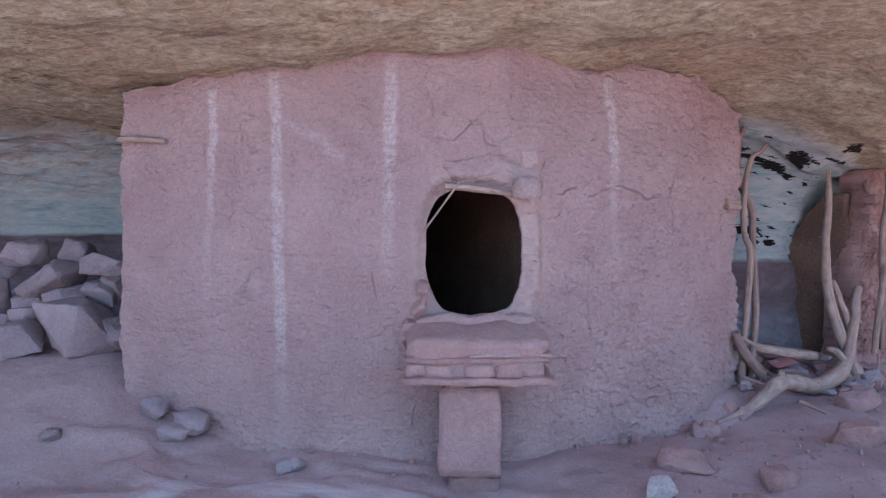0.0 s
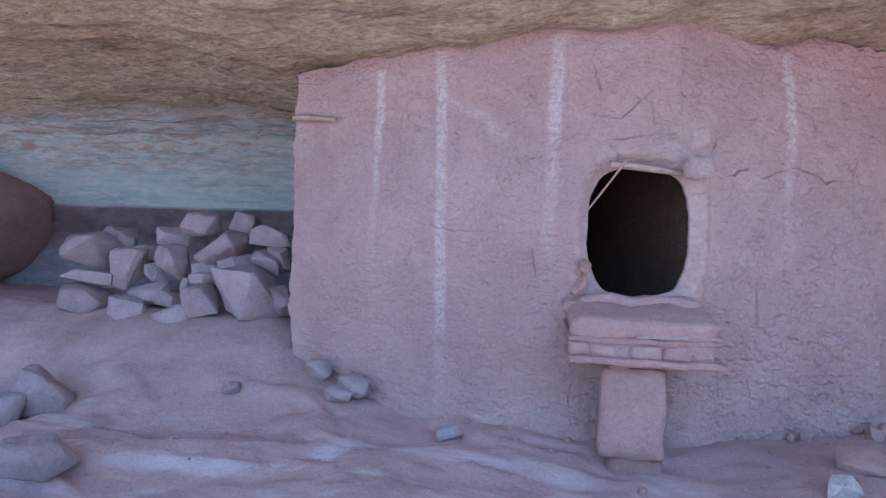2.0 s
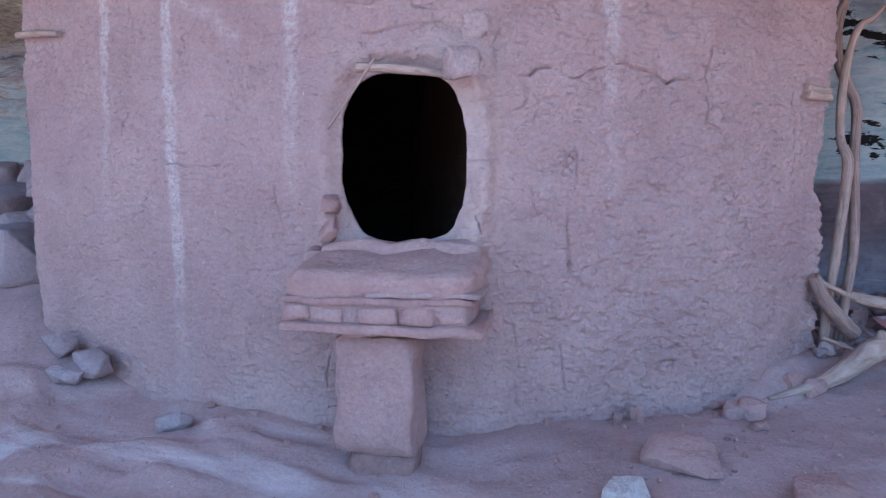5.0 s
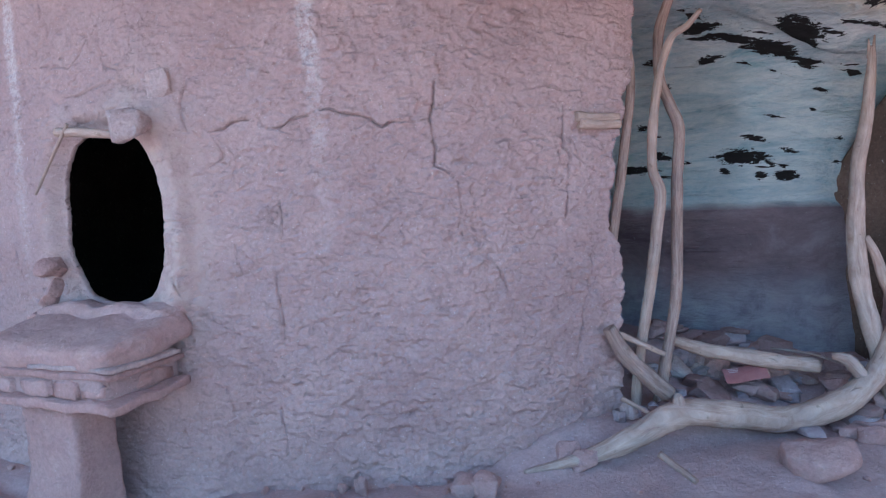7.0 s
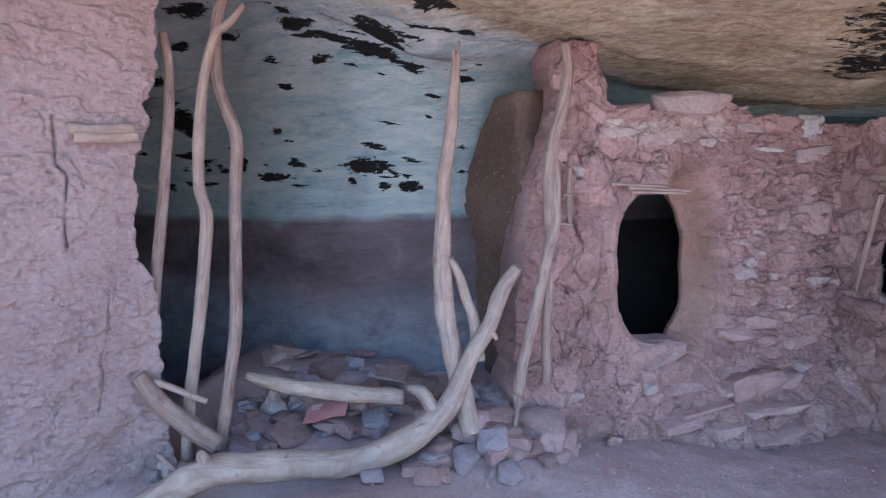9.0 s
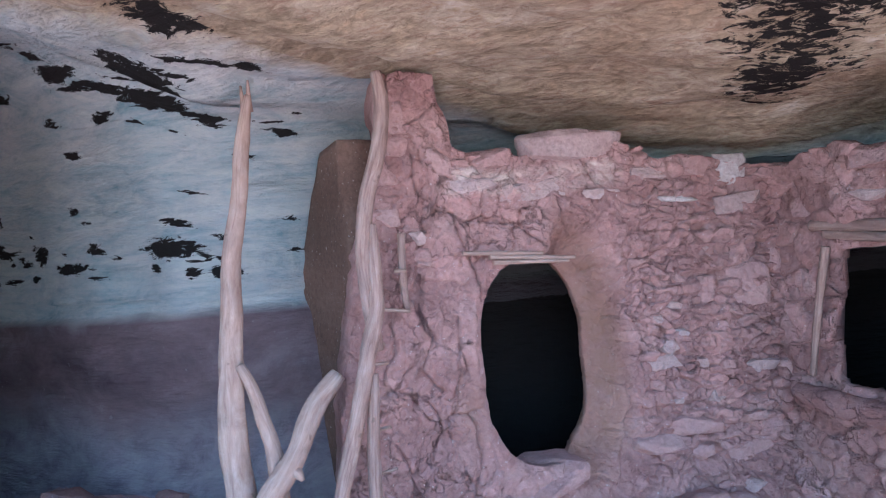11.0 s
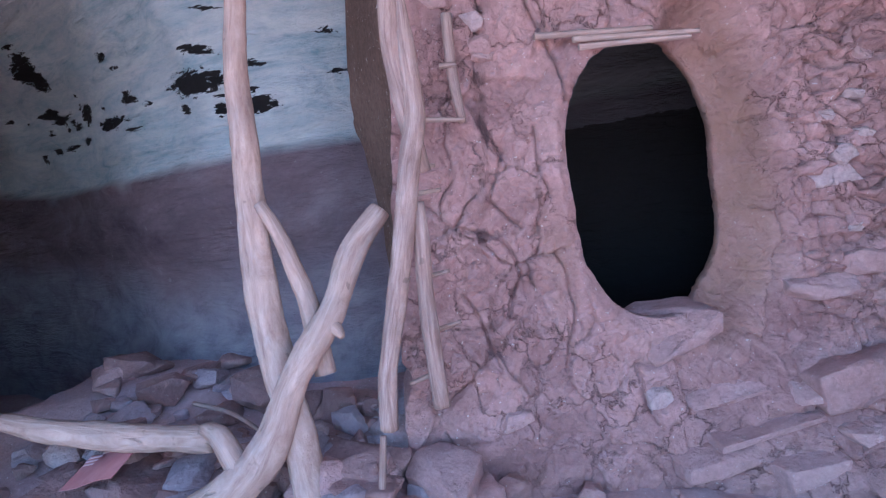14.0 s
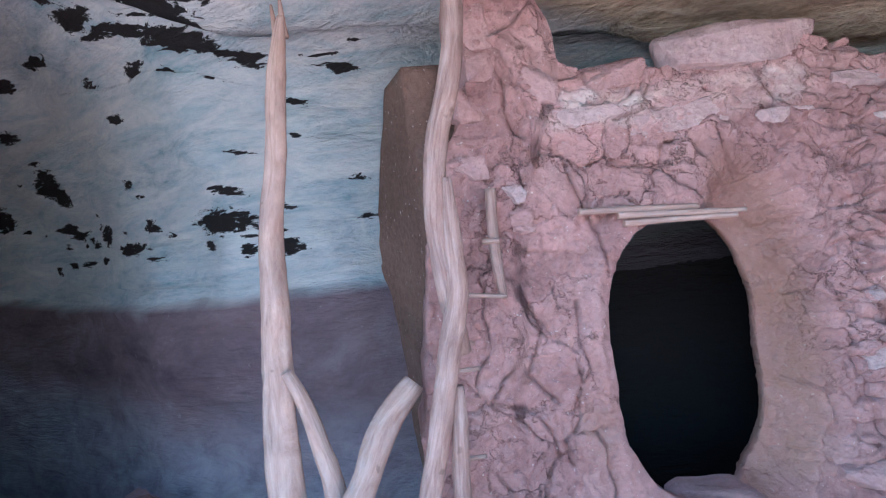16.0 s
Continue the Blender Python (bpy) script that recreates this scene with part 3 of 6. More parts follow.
    remap[used] = np.arange(len(used))
    marks = {k: np.tile(v.ravel(), 3)[used] for k, v in (paint(U, Z) if paint else {}).items()}
    return mesh_object(name, verts[used], remap[faces], mat, attributes=marks)


PLAN_1 = Plan([(-1.98, 3.50), (-0.97, 3.27), (-0.3, 3.2), (0.3, 3.24), (0.69, 3.42), (1.24, 3.66), (1.44, 3.80), (1.86, 4.20)])
PLAN_2 = Plan([(2.9, 4.70), (4.72, 5.51)])
PLAN_3 = Plan([(4.50, 5.69), (5.18, 4.10)])


def on_1(x):
    return np.interp(x, PLAN_1.q[:, 0], PLAN_1.k)


DOOR_1 = (float(on_1(0.09)), 1.205, 0.250, 0.328, 2.8, -0.02)
FISSURES_1 = [[(0.87, 1.56), (0.95, 1.56), (1.04, 1.53), (1.08, 1.5), (1.15, 1.52), (1.22, 1.52)],
              [(1.26, 1.65), (1.23, 1.52), (1.24, 1.46), (1.26, 1.41), (1.25, 1.34), (1.32, 1.31), (1.32, 1.18), (1.33, 1.08)],
              [(1.41, 1.01), (1.44, 0.95), (1.46, 0.88)], [(1.65, 1.56), (1.65, 1.41), (1.67, 1.36), (1.65, 1.13)],
              [(0.52, 1.5), (0.59, 1.53), (0.64, 1.55), (0.7, 1.52), (0.74, 1.52), (0.84, 1.55)]]
CRACKS_1 = [[(1.26, 1.41), (1.34, 1.43)], [(1.23, 1.57), (1.36, 1.58)], [(0.85, 0.9), (0.87, 0.75)], [(1.48, 1.14), (1.51, 1.08)],
            [(1.73, 0.99), (1.7, 0.75), (1.66, 0.43)], [(0.99, 1.11), (1.06, 1.08)], [(1.41, 1.44), (1.59, 1.44)], [(0.73, 1.26), (0.73, 1.11)],
            [(0.71, 0.88), (0.71, 0.73)], [(0.22, 1.61), (0.14, 1.6), (-0.02, 1.57)], [(0.32, 1.18), (0.37, 1.19), (0.44, 1.19)],
            [(0.37, 0.99), (0.39, 0.91), (0.43, 0.9)], [(0.5, 0.55), (0.53, 0.38)], [(0.68, 0.47), (0.7, 0.29)], [(0.86, 0.43), (1.01, 0.43), (1.21, 0.43)],
            [(1.11, 0.43), (1.13, 0.31)], [(1.46, 1.04), (1.49, 0.9)]]
HAIRLINES_1 = [[(1.35, 1.26), (1.36, 1.15)], [(-1.15, 1.89), (-1.14, 1.79)], [(-1.23, 1.42), (-1.22, 1.33)], [(-1.1, 1.12), (-1.12, 1.04)],
               [(-0.98, 1.19), (-0.69, 1.19)], [(-0.44, 1.09), (-0.41, 0.96)], [(-0.57, 0.5), (-0.57, 0.35)], [(-1.18, 2.14), (-1.21, 1.91)],
               [(0.12, 1.89), (0.15, 1.77), (0.35, 1.63)], [(0.35, 2.17), (0.37, 2.11)], [(0.7, 0.98), (0.71, 0.77)], [(0.57, 1.1), (0.59, 0.98)],
               [(1.68, 1.44), (1.7, 1.33)], [(-0.14, 1.8), (-0.02, 1.78), (0.12, 1.89)], [(-0.05, 1.66), (0.26, 1.71)], [(0.46, 1.72), (0.43, 1.62), (0.44, 1.5)],
               [(-0.15, 2.05), (-0.12, 1.9)], [(-0.2, 0.55), (-0.22, 0.3)]]


def relief_1(U, Z):
    right = smooth((U - on_1(0.2)) / 0.8)
    d = 0.016 * fbm(U * 2.2, Z * 2.2, 51, 3) + 0.005 * (0.7 + right) * fbm(U * 12, Z * 18, 52, 3, 0.6)
    pits = fbm(U * 22, Z * 34, 56, 3, 0.6)
    d = d - 0.0045 * smooth((pits - 0.45) / 0.3) * (0.6 + 0.6 * right)
    dashes = fbm(U * 26, Z * 75, 57, 2)
    d = d - 0.004 * smooth((dashes - 0.4) / 0.3) - 0.0015 * fbm(U * 70, Z * 90, 59, 2)
    lumps = fbm(U * 9, Z * 15, 58, 3)
    d = d + 0.006 * smooth((lumps - 0.1) / 0.2) * (0.4 + right)
    knobs, gaps, own = worley(U * 24 + 0.4 * fbm(U * 15, Z * 15, 67, 2), Z * 34 + 0.4 * fbm(U * 15, Z * 15, 68, 2), 69)
    d = d + 0.006 * (own - 0.4) * smooth((gaps - knobs) / 0.25) * (0.45 + right)
    for k, line in enumerate(FISSURES_1 + CRACKS_1 + HAIRLINES_1):
        path = [(float(on_1(x)), z) for x, z in line]
        r = near_line(U, Z, path, 70 + k, 0.011) + 0.003 * smooth(fbm(U * 11, Z * 11, 66, 2) / 0.6)
        d = d - (0.024 if k < len(FISSURES_1) else 0.012) * np.exp(-(r / (0.0032 if k < len(FISSURES_1) else 0.0025)) ** 2)
    wx, wz = U * 6 + 0.5 * fbm(U * 7, Z * 7, 62, 2), Z * 4.5 + 0.5 * fbm(U * 7, Z * 7, 63, 2)
    one, two, own = worley(wx, wz, 64)
    broken = smooth((fbm(U * 1.7, Z * 1.7, 65, 2) - 0.05) / 0.3) * smooth((Z - 0.9) / 0.6) * (0.25 + right)
    d = d - 0.022 * np.exp(-((two - one) / 0.036) ** 2) * broken + 0.006 * (own - 0.5) * broken
    h = hole_value(U, Z, DOOR_1)
    side = smooth((U - DOOR_1[0]) / 0.3)
    d = d + 0.03 * np.exp(-((h - 1.27) / 0.17) ** 2) * (0.35 + 1.1 * side) * smooth((1.66 - Z) / 0.1) - 0.045 * np.exp(-((h - 1.0) / 0.13) ** 2) * (1 - side)
    d = d + 0.02 * smooth((0.35 - Z) / 0.2)
    d = d - 0.05 * smooth((Z - 1.6) / 0.8) * right
    return d


def stripe(U, Z, x_top, x_low, z_top, z_low, wide):
    x = on_1(x_low) + (on_1(x_top) - on_1(x_low)) * (Z - z_low) / (z_top - z_low)
    fade = smooth((Z - z_low) / 0.9) * (0.75 + 0.5 * fbm(Z * 5, 0 * Z, 78, 3))
    return np.clip(1.35 * np.exp(-((U - x + 0.006 * fbm(Z * 7, U, 77)) / wide) ** 4) * (0.12 + 0.88 * fade) * (Z > z_low) * (Z < z_top), 0, 1)


def paint_1(U, Z):
    c = stripe(U, Z, -1.30, -1.345, 2.07, 0.95, 0.024)
    c = np.maximum(c, stripe(U, Z, -0.955, -0.90, 2.14, 0.22, 0.031))
    c = np.maximum(c, stripe(U, Z, -0.33, -0.36, 2.21, 0.95, 0.034))
    c = np.maximum(c, stripe(U, Z, 0.84, 0.88, 2.17, 1.05, 0.032))
    c = np.maximum(c, 0.5 * np.exp(-near_line(U, Z, [(float(on_1(-0.88)), 1.85), (float(on_1(-0.7)), 1.78), (float(on_1(-0.6)), 1.7)], 5, 0.03) ** 2 / 0.03 ** 2))
    h = hole_value(U, Z, DOOR_1)
    buff = np.exp(-(np.maximum(h - 1.05, 0) / (0.3 + 0.35 * smooth((U - DOOR_1[0]) / 0.2))) ** 2) * (0.5 + 0.5 * smooth((U - DOOR_1[0]) / 0.2))
    return {"chalk": c, "buff": np.clip(buff, 0, 1)}


wall_1 = wall_mesh("wall_front", PLAN_1, lambda z: 0.13 + 0.02 * fbm(np.asarray(z) * 5, np.asarray(z) * 0, 31, 4, 0.6) - 0.03 * smooth((1.2 - np.asarray(z)) / 0.6) + 0.08 * smooth((0.55 - np.asarray(z)) / 0.3),
                   lambda z: PLAN_1.length - 0.04 + 0.025 * fbm(np.asarray(z) * 7, np.asarray(z) * 0 + 3, 32, 4, 0.6) - 0.06 * np.exp(-((np.asarray(z) - 1.12) / 0.12) ** 2) + 0.10 * smooth((np.asarray(z) - 1.4) / 0.6),
                   lambda u: 0.02 + 0 * np.asarray(u),
                   lambda u: np.interp(u, [0.1, 0.9, on_1(-0.4), on_1(0.3), on_1(1.0), on_1(1.5), on_1(1.86)], [2.10, 2.17, 2.25, 2.30, 2.26, 2.24, 2.12]) + 0.02 * fbm(np.asarray(u) * 5, np.asarray(u) * 0, 33, 3),
                   0.0042, 0.24, relief_1, MUD, DOOR_1, paint_1, 0.02, 2.3)
tagged(wall_1, "pink mud-plastered wall with white streaks and small doorway", "wall", kind="structure")

# ---- second wall, of mud over stones ----
DOOR_2 = (PLAN_2.u_of_x(3.662), 0.875, 0.215, 0.335, 2.7, -0.03)
U2 = PLAN_2.u_of_x
CRACKS_2 = [[(3.30, 1.62), (3.33, 1.45), (3.42, 1.38), (3.46, 1.25), (3.48, 1.1)], [(3.30, 1.1), (3.33, 1.0), (3.28, 0.9), (3.35, 0.82)], [(3.40, 1.05), (3.42, 0.9), (3.38, 0.8)],
            [(3.2, 0.85), (3.3, 0.8), (3.33, 0.7), (3.29, 0.6)], [(3.5, 1.35), (3.62, 1.33), (3.7, 1.25)], [(3.42, 0.75), (3.44, 0.6), (3.40, 0.45)], [(3.2, 0.68), (3.25, 0.5)],
            [(3.85, 1.5), (3.92, 1.42), (4.05, 1.38)], [(4.58, 1.4), (4.57, 1.1), (4.6, 0.8), (4.58, 0.3)], [(3.34, 1.55), (3.45, 1.5), (3.6, 1.48)], [(3.55, 0.45), (3.57, 0.3)], [(3.75, 1.4), (3.8, 1.28)]]


def relief_2(U, Z):
    left = 1 - smooth((U - U2(3.93)) / 0.12)
    wx, wz = U + 0.03 * fbm(U * 9, Z * 9, 79, 3), Z + 0.03 * fbm(U * 9, Z * 9, 78, 3)
    one, two, own = worley(wx * 6.5, wz * 5.2, 80)
    plates = (own - 0.5) * 0.020 - 0.020 * np.exp(-((two - one) / 0.022) ** 2) * smooth((own - 0.15) / 0.3)
    one, two, own2 = worley(wx * 17, wz * 26, 83)
    crumbs = (own2 - 0.5) * 0.025 - 0.017 * np.exp(-((two - one) / 0.10) ** 2)
    h = hole_value(U, Z, DOOR_2)
    calm = np.exp(-(np.maximum(h - 1.0, 0) / 0.3) ** 2)
    d = 0.018 * fbm(U * 3, Z * 3, 81, 3) + (plates * left + crumbs * (0.25 + 0.75 * (1 - left))) * (1 - 0.8 * calm)
    d = d + 0.005 * fbm(U * 24, Z * 24, 82, 3, 0.65) + 0.006 * smooth((fbm(U * 14, Z * 14, 85, 3) - 0.2) / 0.2)
    for k, line in enumerate(CRACKS_2):
        r = near_line(U, Z, [(U2(x), z) for x, z in line], 90 + k, 0.010)
        d = d - 0.018 * np.exp(-(r / 0.0030) ** 2)
    flare = smooth((U - DOOR_2[0] - 0.02) / 0.12)
    d = d - 0.13 * flare * smooth((1.62 - h) / 0.62) * smooth((Z - 0.42) / 0.15) * smooth((1.36 - Z) / 0.12)
    d = d + 0.02 * np.exp(-((h - 1.12) / 0.1) ** 2) * (1 - flare)
    d = d + 0.16 * smooth((0.55 - Z) / 0.5) * smooth((U - U2(3.45)) / 0.5) + 0.08 * smooth((0.5 - Z) / 0.4)
    layer = np.abs(((Z + 0.012 * fbm(U * 4, Z * 4, 86, 2)) * 11) % 1 - 0.5)
    return d + 0.012 * smooth((0.42 - layer) / 0.2) * (1 - left)


def paint_2(U, Z):
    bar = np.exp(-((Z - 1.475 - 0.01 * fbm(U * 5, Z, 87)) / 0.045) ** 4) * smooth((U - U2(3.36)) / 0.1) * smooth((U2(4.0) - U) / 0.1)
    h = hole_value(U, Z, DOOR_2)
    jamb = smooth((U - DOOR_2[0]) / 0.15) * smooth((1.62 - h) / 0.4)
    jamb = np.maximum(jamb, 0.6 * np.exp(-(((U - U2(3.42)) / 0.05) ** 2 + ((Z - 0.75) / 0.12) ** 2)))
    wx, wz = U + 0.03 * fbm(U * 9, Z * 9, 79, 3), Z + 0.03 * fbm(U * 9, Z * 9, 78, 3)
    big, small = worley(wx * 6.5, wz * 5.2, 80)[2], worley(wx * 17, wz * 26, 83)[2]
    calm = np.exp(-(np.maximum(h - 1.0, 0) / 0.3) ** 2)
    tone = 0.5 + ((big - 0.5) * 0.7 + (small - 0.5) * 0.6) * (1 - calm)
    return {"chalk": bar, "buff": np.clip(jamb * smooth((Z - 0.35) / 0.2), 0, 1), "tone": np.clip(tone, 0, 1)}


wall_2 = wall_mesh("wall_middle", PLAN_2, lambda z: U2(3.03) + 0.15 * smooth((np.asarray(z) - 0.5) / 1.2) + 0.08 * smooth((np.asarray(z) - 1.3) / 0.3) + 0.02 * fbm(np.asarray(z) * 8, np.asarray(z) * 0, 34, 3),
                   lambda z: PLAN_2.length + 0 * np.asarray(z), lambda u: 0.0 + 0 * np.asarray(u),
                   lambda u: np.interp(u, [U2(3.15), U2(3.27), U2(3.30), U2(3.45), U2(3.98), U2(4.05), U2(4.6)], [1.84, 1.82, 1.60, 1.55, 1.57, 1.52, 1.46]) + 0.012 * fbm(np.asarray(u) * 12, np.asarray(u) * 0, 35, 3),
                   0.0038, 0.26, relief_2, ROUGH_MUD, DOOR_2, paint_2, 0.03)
house = [wall_2]
tagged(wall_2, "rough red mud and stone wall with oval doorway", "wall", kind="structure")

# ---- third wall, with the square window ----
U3 = lambda y: float(np.interp(-y, -PLAN_3.q[:, 1], PLAN_3.k))
WINDOW_3 = (U3(5.05), 0.93, 0.15, 0.225, 7.0, 0.12)


def relief_3(U, Z):
    one, two, own = worley(U * 9 + 0.2 * fbm(U * 9, Z * 9, 104, 2), Z * 11, 103)
    d = 0.025 * fbm(U * 3, Z * 3, 101, 4) + (own - 0.5) * 0.022 - 0.018 * np.exp(-((two - one) / 0.06) ** 2) + 0.005 * fbm(U * 24, Z * 24, 102, 3, 0.65)
    return d


wall_3 = wall_mesh("wall_window", PLAN_3, lambda z: 0.0 * np.asarray(z), lambda z: PLAN_3.length + 0.0 * np.asarray(z), lambda u: 0.0 * np.asarray(u) - 0.1,
                   lambda u: 1.47 + 0.15 * smooth((np.asarray(u) - 0.9) / 1.0) + 0.025 * fbm(np.asarray(u) * 8, np.asarray(u) * 0, 36, 3), 0.007, 0.24, relief_3, ROUGH_MUD, WINDOW_3, lambda U, Z: {"tone": worley(U * 9 + 0.2 * fbm(U * 9, Z * 9, 104, 2), Z * 11, 103)[2]}, 0.03, 2.2)
wing = [wall_3]
tagged(wall_3, "red mud and stone wall with square window", "wall", kind="structure")

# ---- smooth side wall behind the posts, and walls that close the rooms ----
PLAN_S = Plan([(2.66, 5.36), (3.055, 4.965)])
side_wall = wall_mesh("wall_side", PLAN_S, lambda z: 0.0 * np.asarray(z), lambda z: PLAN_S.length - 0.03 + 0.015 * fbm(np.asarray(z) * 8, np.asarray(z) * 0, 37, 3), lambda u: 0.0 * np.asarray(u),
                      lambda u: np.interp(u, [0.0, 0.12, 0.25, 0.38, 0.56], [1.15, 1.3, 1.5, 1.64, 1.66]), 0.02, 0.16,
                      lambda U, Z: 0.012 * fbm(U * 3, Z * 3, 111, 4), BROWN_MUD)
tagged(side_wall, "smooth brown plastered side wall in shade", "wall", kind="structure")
# end, closing and outer walls are unseen additions that keep light out
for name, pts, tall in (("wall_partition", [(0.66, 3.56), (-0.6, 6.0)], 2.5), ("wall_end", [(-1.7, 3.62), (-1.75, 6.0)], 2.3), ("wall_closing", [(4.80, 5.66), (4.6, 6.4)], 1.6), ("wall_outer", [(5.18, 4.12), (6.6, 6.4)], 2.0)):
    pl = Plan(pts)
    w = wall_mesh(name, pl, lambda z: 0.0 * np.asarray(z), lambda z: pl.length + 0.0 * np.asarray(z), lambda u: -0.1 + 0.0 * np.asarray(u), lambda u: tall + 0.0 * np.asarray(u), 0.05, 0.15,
                  lambda U, Z: 0.015 * fbm(U * 3, Z * 3, 115, 3), BROWN_MUD if name == "wall_partition" else SHADED_MUD)
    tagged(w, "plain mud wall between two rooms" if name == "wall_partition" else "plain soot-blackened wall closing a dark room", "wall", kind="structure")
    if name == "wall_closing":
        house.append(w)
    if name == "wall_outer":
        wing.append(w)


# unseen slabs added behind the wall tops to stop light leaking in
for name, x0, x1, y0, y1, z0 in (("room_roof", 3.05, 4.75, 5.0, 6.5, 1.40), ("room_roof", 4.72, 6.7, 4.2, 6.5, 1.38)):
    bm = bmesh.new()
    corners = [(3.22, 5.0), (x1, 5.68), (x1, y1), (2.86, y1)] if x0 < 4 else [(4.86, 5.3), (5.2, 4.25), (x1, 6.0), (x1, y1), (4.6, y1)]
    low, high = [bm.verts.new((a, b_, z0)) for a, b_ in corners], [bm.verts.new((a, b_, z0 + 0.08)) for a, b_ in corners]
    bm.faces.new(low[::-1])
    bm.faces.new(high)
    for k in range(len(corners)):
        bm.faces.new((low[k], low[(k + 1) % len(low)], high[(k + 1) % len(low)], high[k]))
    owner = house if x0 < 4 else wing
    owner.append(part(name, bm, SHADED_MUD, None))
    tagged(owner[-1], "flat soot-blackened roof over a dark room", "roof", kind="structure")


# ---- rocks ----
def rock_mesh(seed, sx, sy, sz, angular=0.75, points=16, bevel=0.06):
    rng = random.Random(seed)
    bm = bmesh.new()
    for _ in range(points):
        p = Vector((rng.uniform(-1, 1), rng.uniform(-1, 1), rng.uniform(-1, 1)))
        m = max(abs(p.x), abs(p.y), abs(p.z))
        p = p / m * angular + p.normalized() * (1 - angular)
        bm.verts.new((p.x * sx, p.y * sy, p.z * sz))
    hull = bmesh.ops.convex_hull(bm, input=bm.verts)
    bmesh.ops.delete(bm, geom=[v for v in bm.verts if not v.link_faces], context="VERTS")
    bmesh.ops.dissolve_limit(bm, angle_limit=radians(9), verts=bm.verts, edges=bm.edges)
    small = min(sx, sy, sz)
    bmesh.ops.bevel(bm, geom=bm.edges[:], offset=small * bevel * 2.2, segments=2, profile=0.6, affect="EDGES", clamp_overlap=True)
    bmesh.ops.triangulate(bm, faces=bm.faces)
    for it in range(2 if small < 0.03 else 3):
        bmesh.ops.subdivide_edges(bm, edges=[e for e in bm.edges if e.calc_length() > small * 0.55], cuts=1)
        bmesh.ops.triangulate(bm, faces=[f for f in bm.faces if len(f.verts) > 4])
    off = Vector((seed * 3.7, seed * 1.3, 0))
    for v in bm.verts:
        k = noise.noise(v.co * (0.9 / small) + off) * 0.14 + noise.noise(v.co * (2.6 / small) + off) * 0.08 + noise.noise(v.co * (6.0 / small) + off) * 0.03
        v.co += v.co.normalized() * (k * small)
    for f in bm.faces:
        f.smooth = True
    return bm


def stone(name, x, y, size, mat, label, seed, z=None, turn=None, tilt=(0, 0), sink=0.25, angular=0.8, category="stone", group=""):
    ob = part(name, rock_mesh(seed, size[0] / 2, size[1] / 2, size[2] / 2, angular), mat, None)
    rng = random.Random(seed)
    base = ground_at(x, y) if z is None else z
    ob.matrix_basis = pose(x, y, base + size[2] * (0.5 - sink), tilt[0], tilt[1], rng.uniform(0, 360) if turn is None else turn)
    return tagged(ob, label, category, group)


# ---- branches ----
def branch_mesh(points, radii, sides=14, rough=0.12, seed=1, ends=(True, True), step=0.02):
    p, r = [Vector(q) for q in points], list(radii)
    line, rad = [], []
    for k in range(len(p) - 1):
        p0, p1, p2, p3 = p[max(k - 1, 0)], p[k], p[k + 1], p[min(k + 2, len(p) - 1)]
        n = max(2, int((p2 - p1).length / step))
        for j in range(n):
            t = j / n
            line.append(0.5 * (2 * p1 + (p2 - p0) * t + (2 * p0 - 5 * p1 + 4 * p2 - p3) * t * t + (3 * p1 - p0 - 3 * p2 + p3) * t ** 3))
            rad.append(r[k] + (r[k + 1] - r[k]) * t)
    line.append(p[-1])
    rad.append(r[-1])
    bm = bmesh.new()
    la, lr = bm.verts.layers.float.new("along"), bm.verts.layers.float.new("around")
    rings, dist = [], 0.0
    for k, c in enumerate(line):
        t = (line[min(k + 1, len(line) - 1)] - line[max(k - 1, 0)]).normalized()
        a = t.cross(Vector((0.3, 0.9, 0.1))).normalized()
        b = t.cross(a)
        if k:
            dist += (c - line[k - 1]).length
        ring = []
        for s in range(sides):
            w = 2 * math.pi * s / sides
            d = a * math.cos(w) + b * math.sin(w)
            lump = 1 + rough * noise.noise(Vector((dist * 9, math.cos(w) * 1.3 + seed * 5, math.sin(w) * 1.3))) + 0.5 * rough * noise.noise(Vector((dist * 30, math.cos(w) * 3 + seed, math.sin(w) * 3)))
            knot = 1 + 2.2 * rough * max(0, noise.noise(Vector((dist * 4 + seed, math.cos(w) * 0.9, math.sin(w) * 0.9 + seed))) - 0.35)
            v = bm.verts.new(c + d * rad[k] * lump * knot)
            v[la], v[lr] = dist + seed, math.cos(w) * 0.5 + math.sin(w * 0.5)
            ring.append(v)
        rings.append(ring)
    for q, w in zip(rings[:-1], rings[1:]):
        for s in range(sides):
            bm.faces.new((q[s], q[(s + 1) % sides], w[(s + 1) % sides], w[s])).smooth = True
    bm.faces.new(rings[0][::-1])
    bm.faces.new(rings[-1])
    bmesh.ops.recalc_face_normals(bm, faces=bm.faces)
    return bm


def thing(name, label, category, place=(0, 0, 0), group=""):
    e = new(name)
    e.location = place
    return tagged(e, label, category, group)


def wooden(name, label, points, radii, mat=WOOD, seed=1, rough=0.12, category="post", extra=(), group=""):
    """A post or log: a trunk, and any side branches as parts."""
    base = Vector(points[0])
    if not extra:
        ob = part(name, branch_mesh([Vector(p) - base for p in points], radii, seed=seed, rough=rough), mat, None)
        ob.location = base
        return tagged(ob, label, category, group)
    e = thing(name, label, category, base, group)
    part("trunk", branch_mesh([Vector(p) - base for p in points], radii, seed=seed, rough=rough), mat, e)
    for k, (kind, pts, rr) in enumerate(extra):
        part(kind, branch_mesh([Vector(p) - base for p in pts], rr, seed=seed + 3 + k, rough=rough, sides=10), mat, e)
    return e


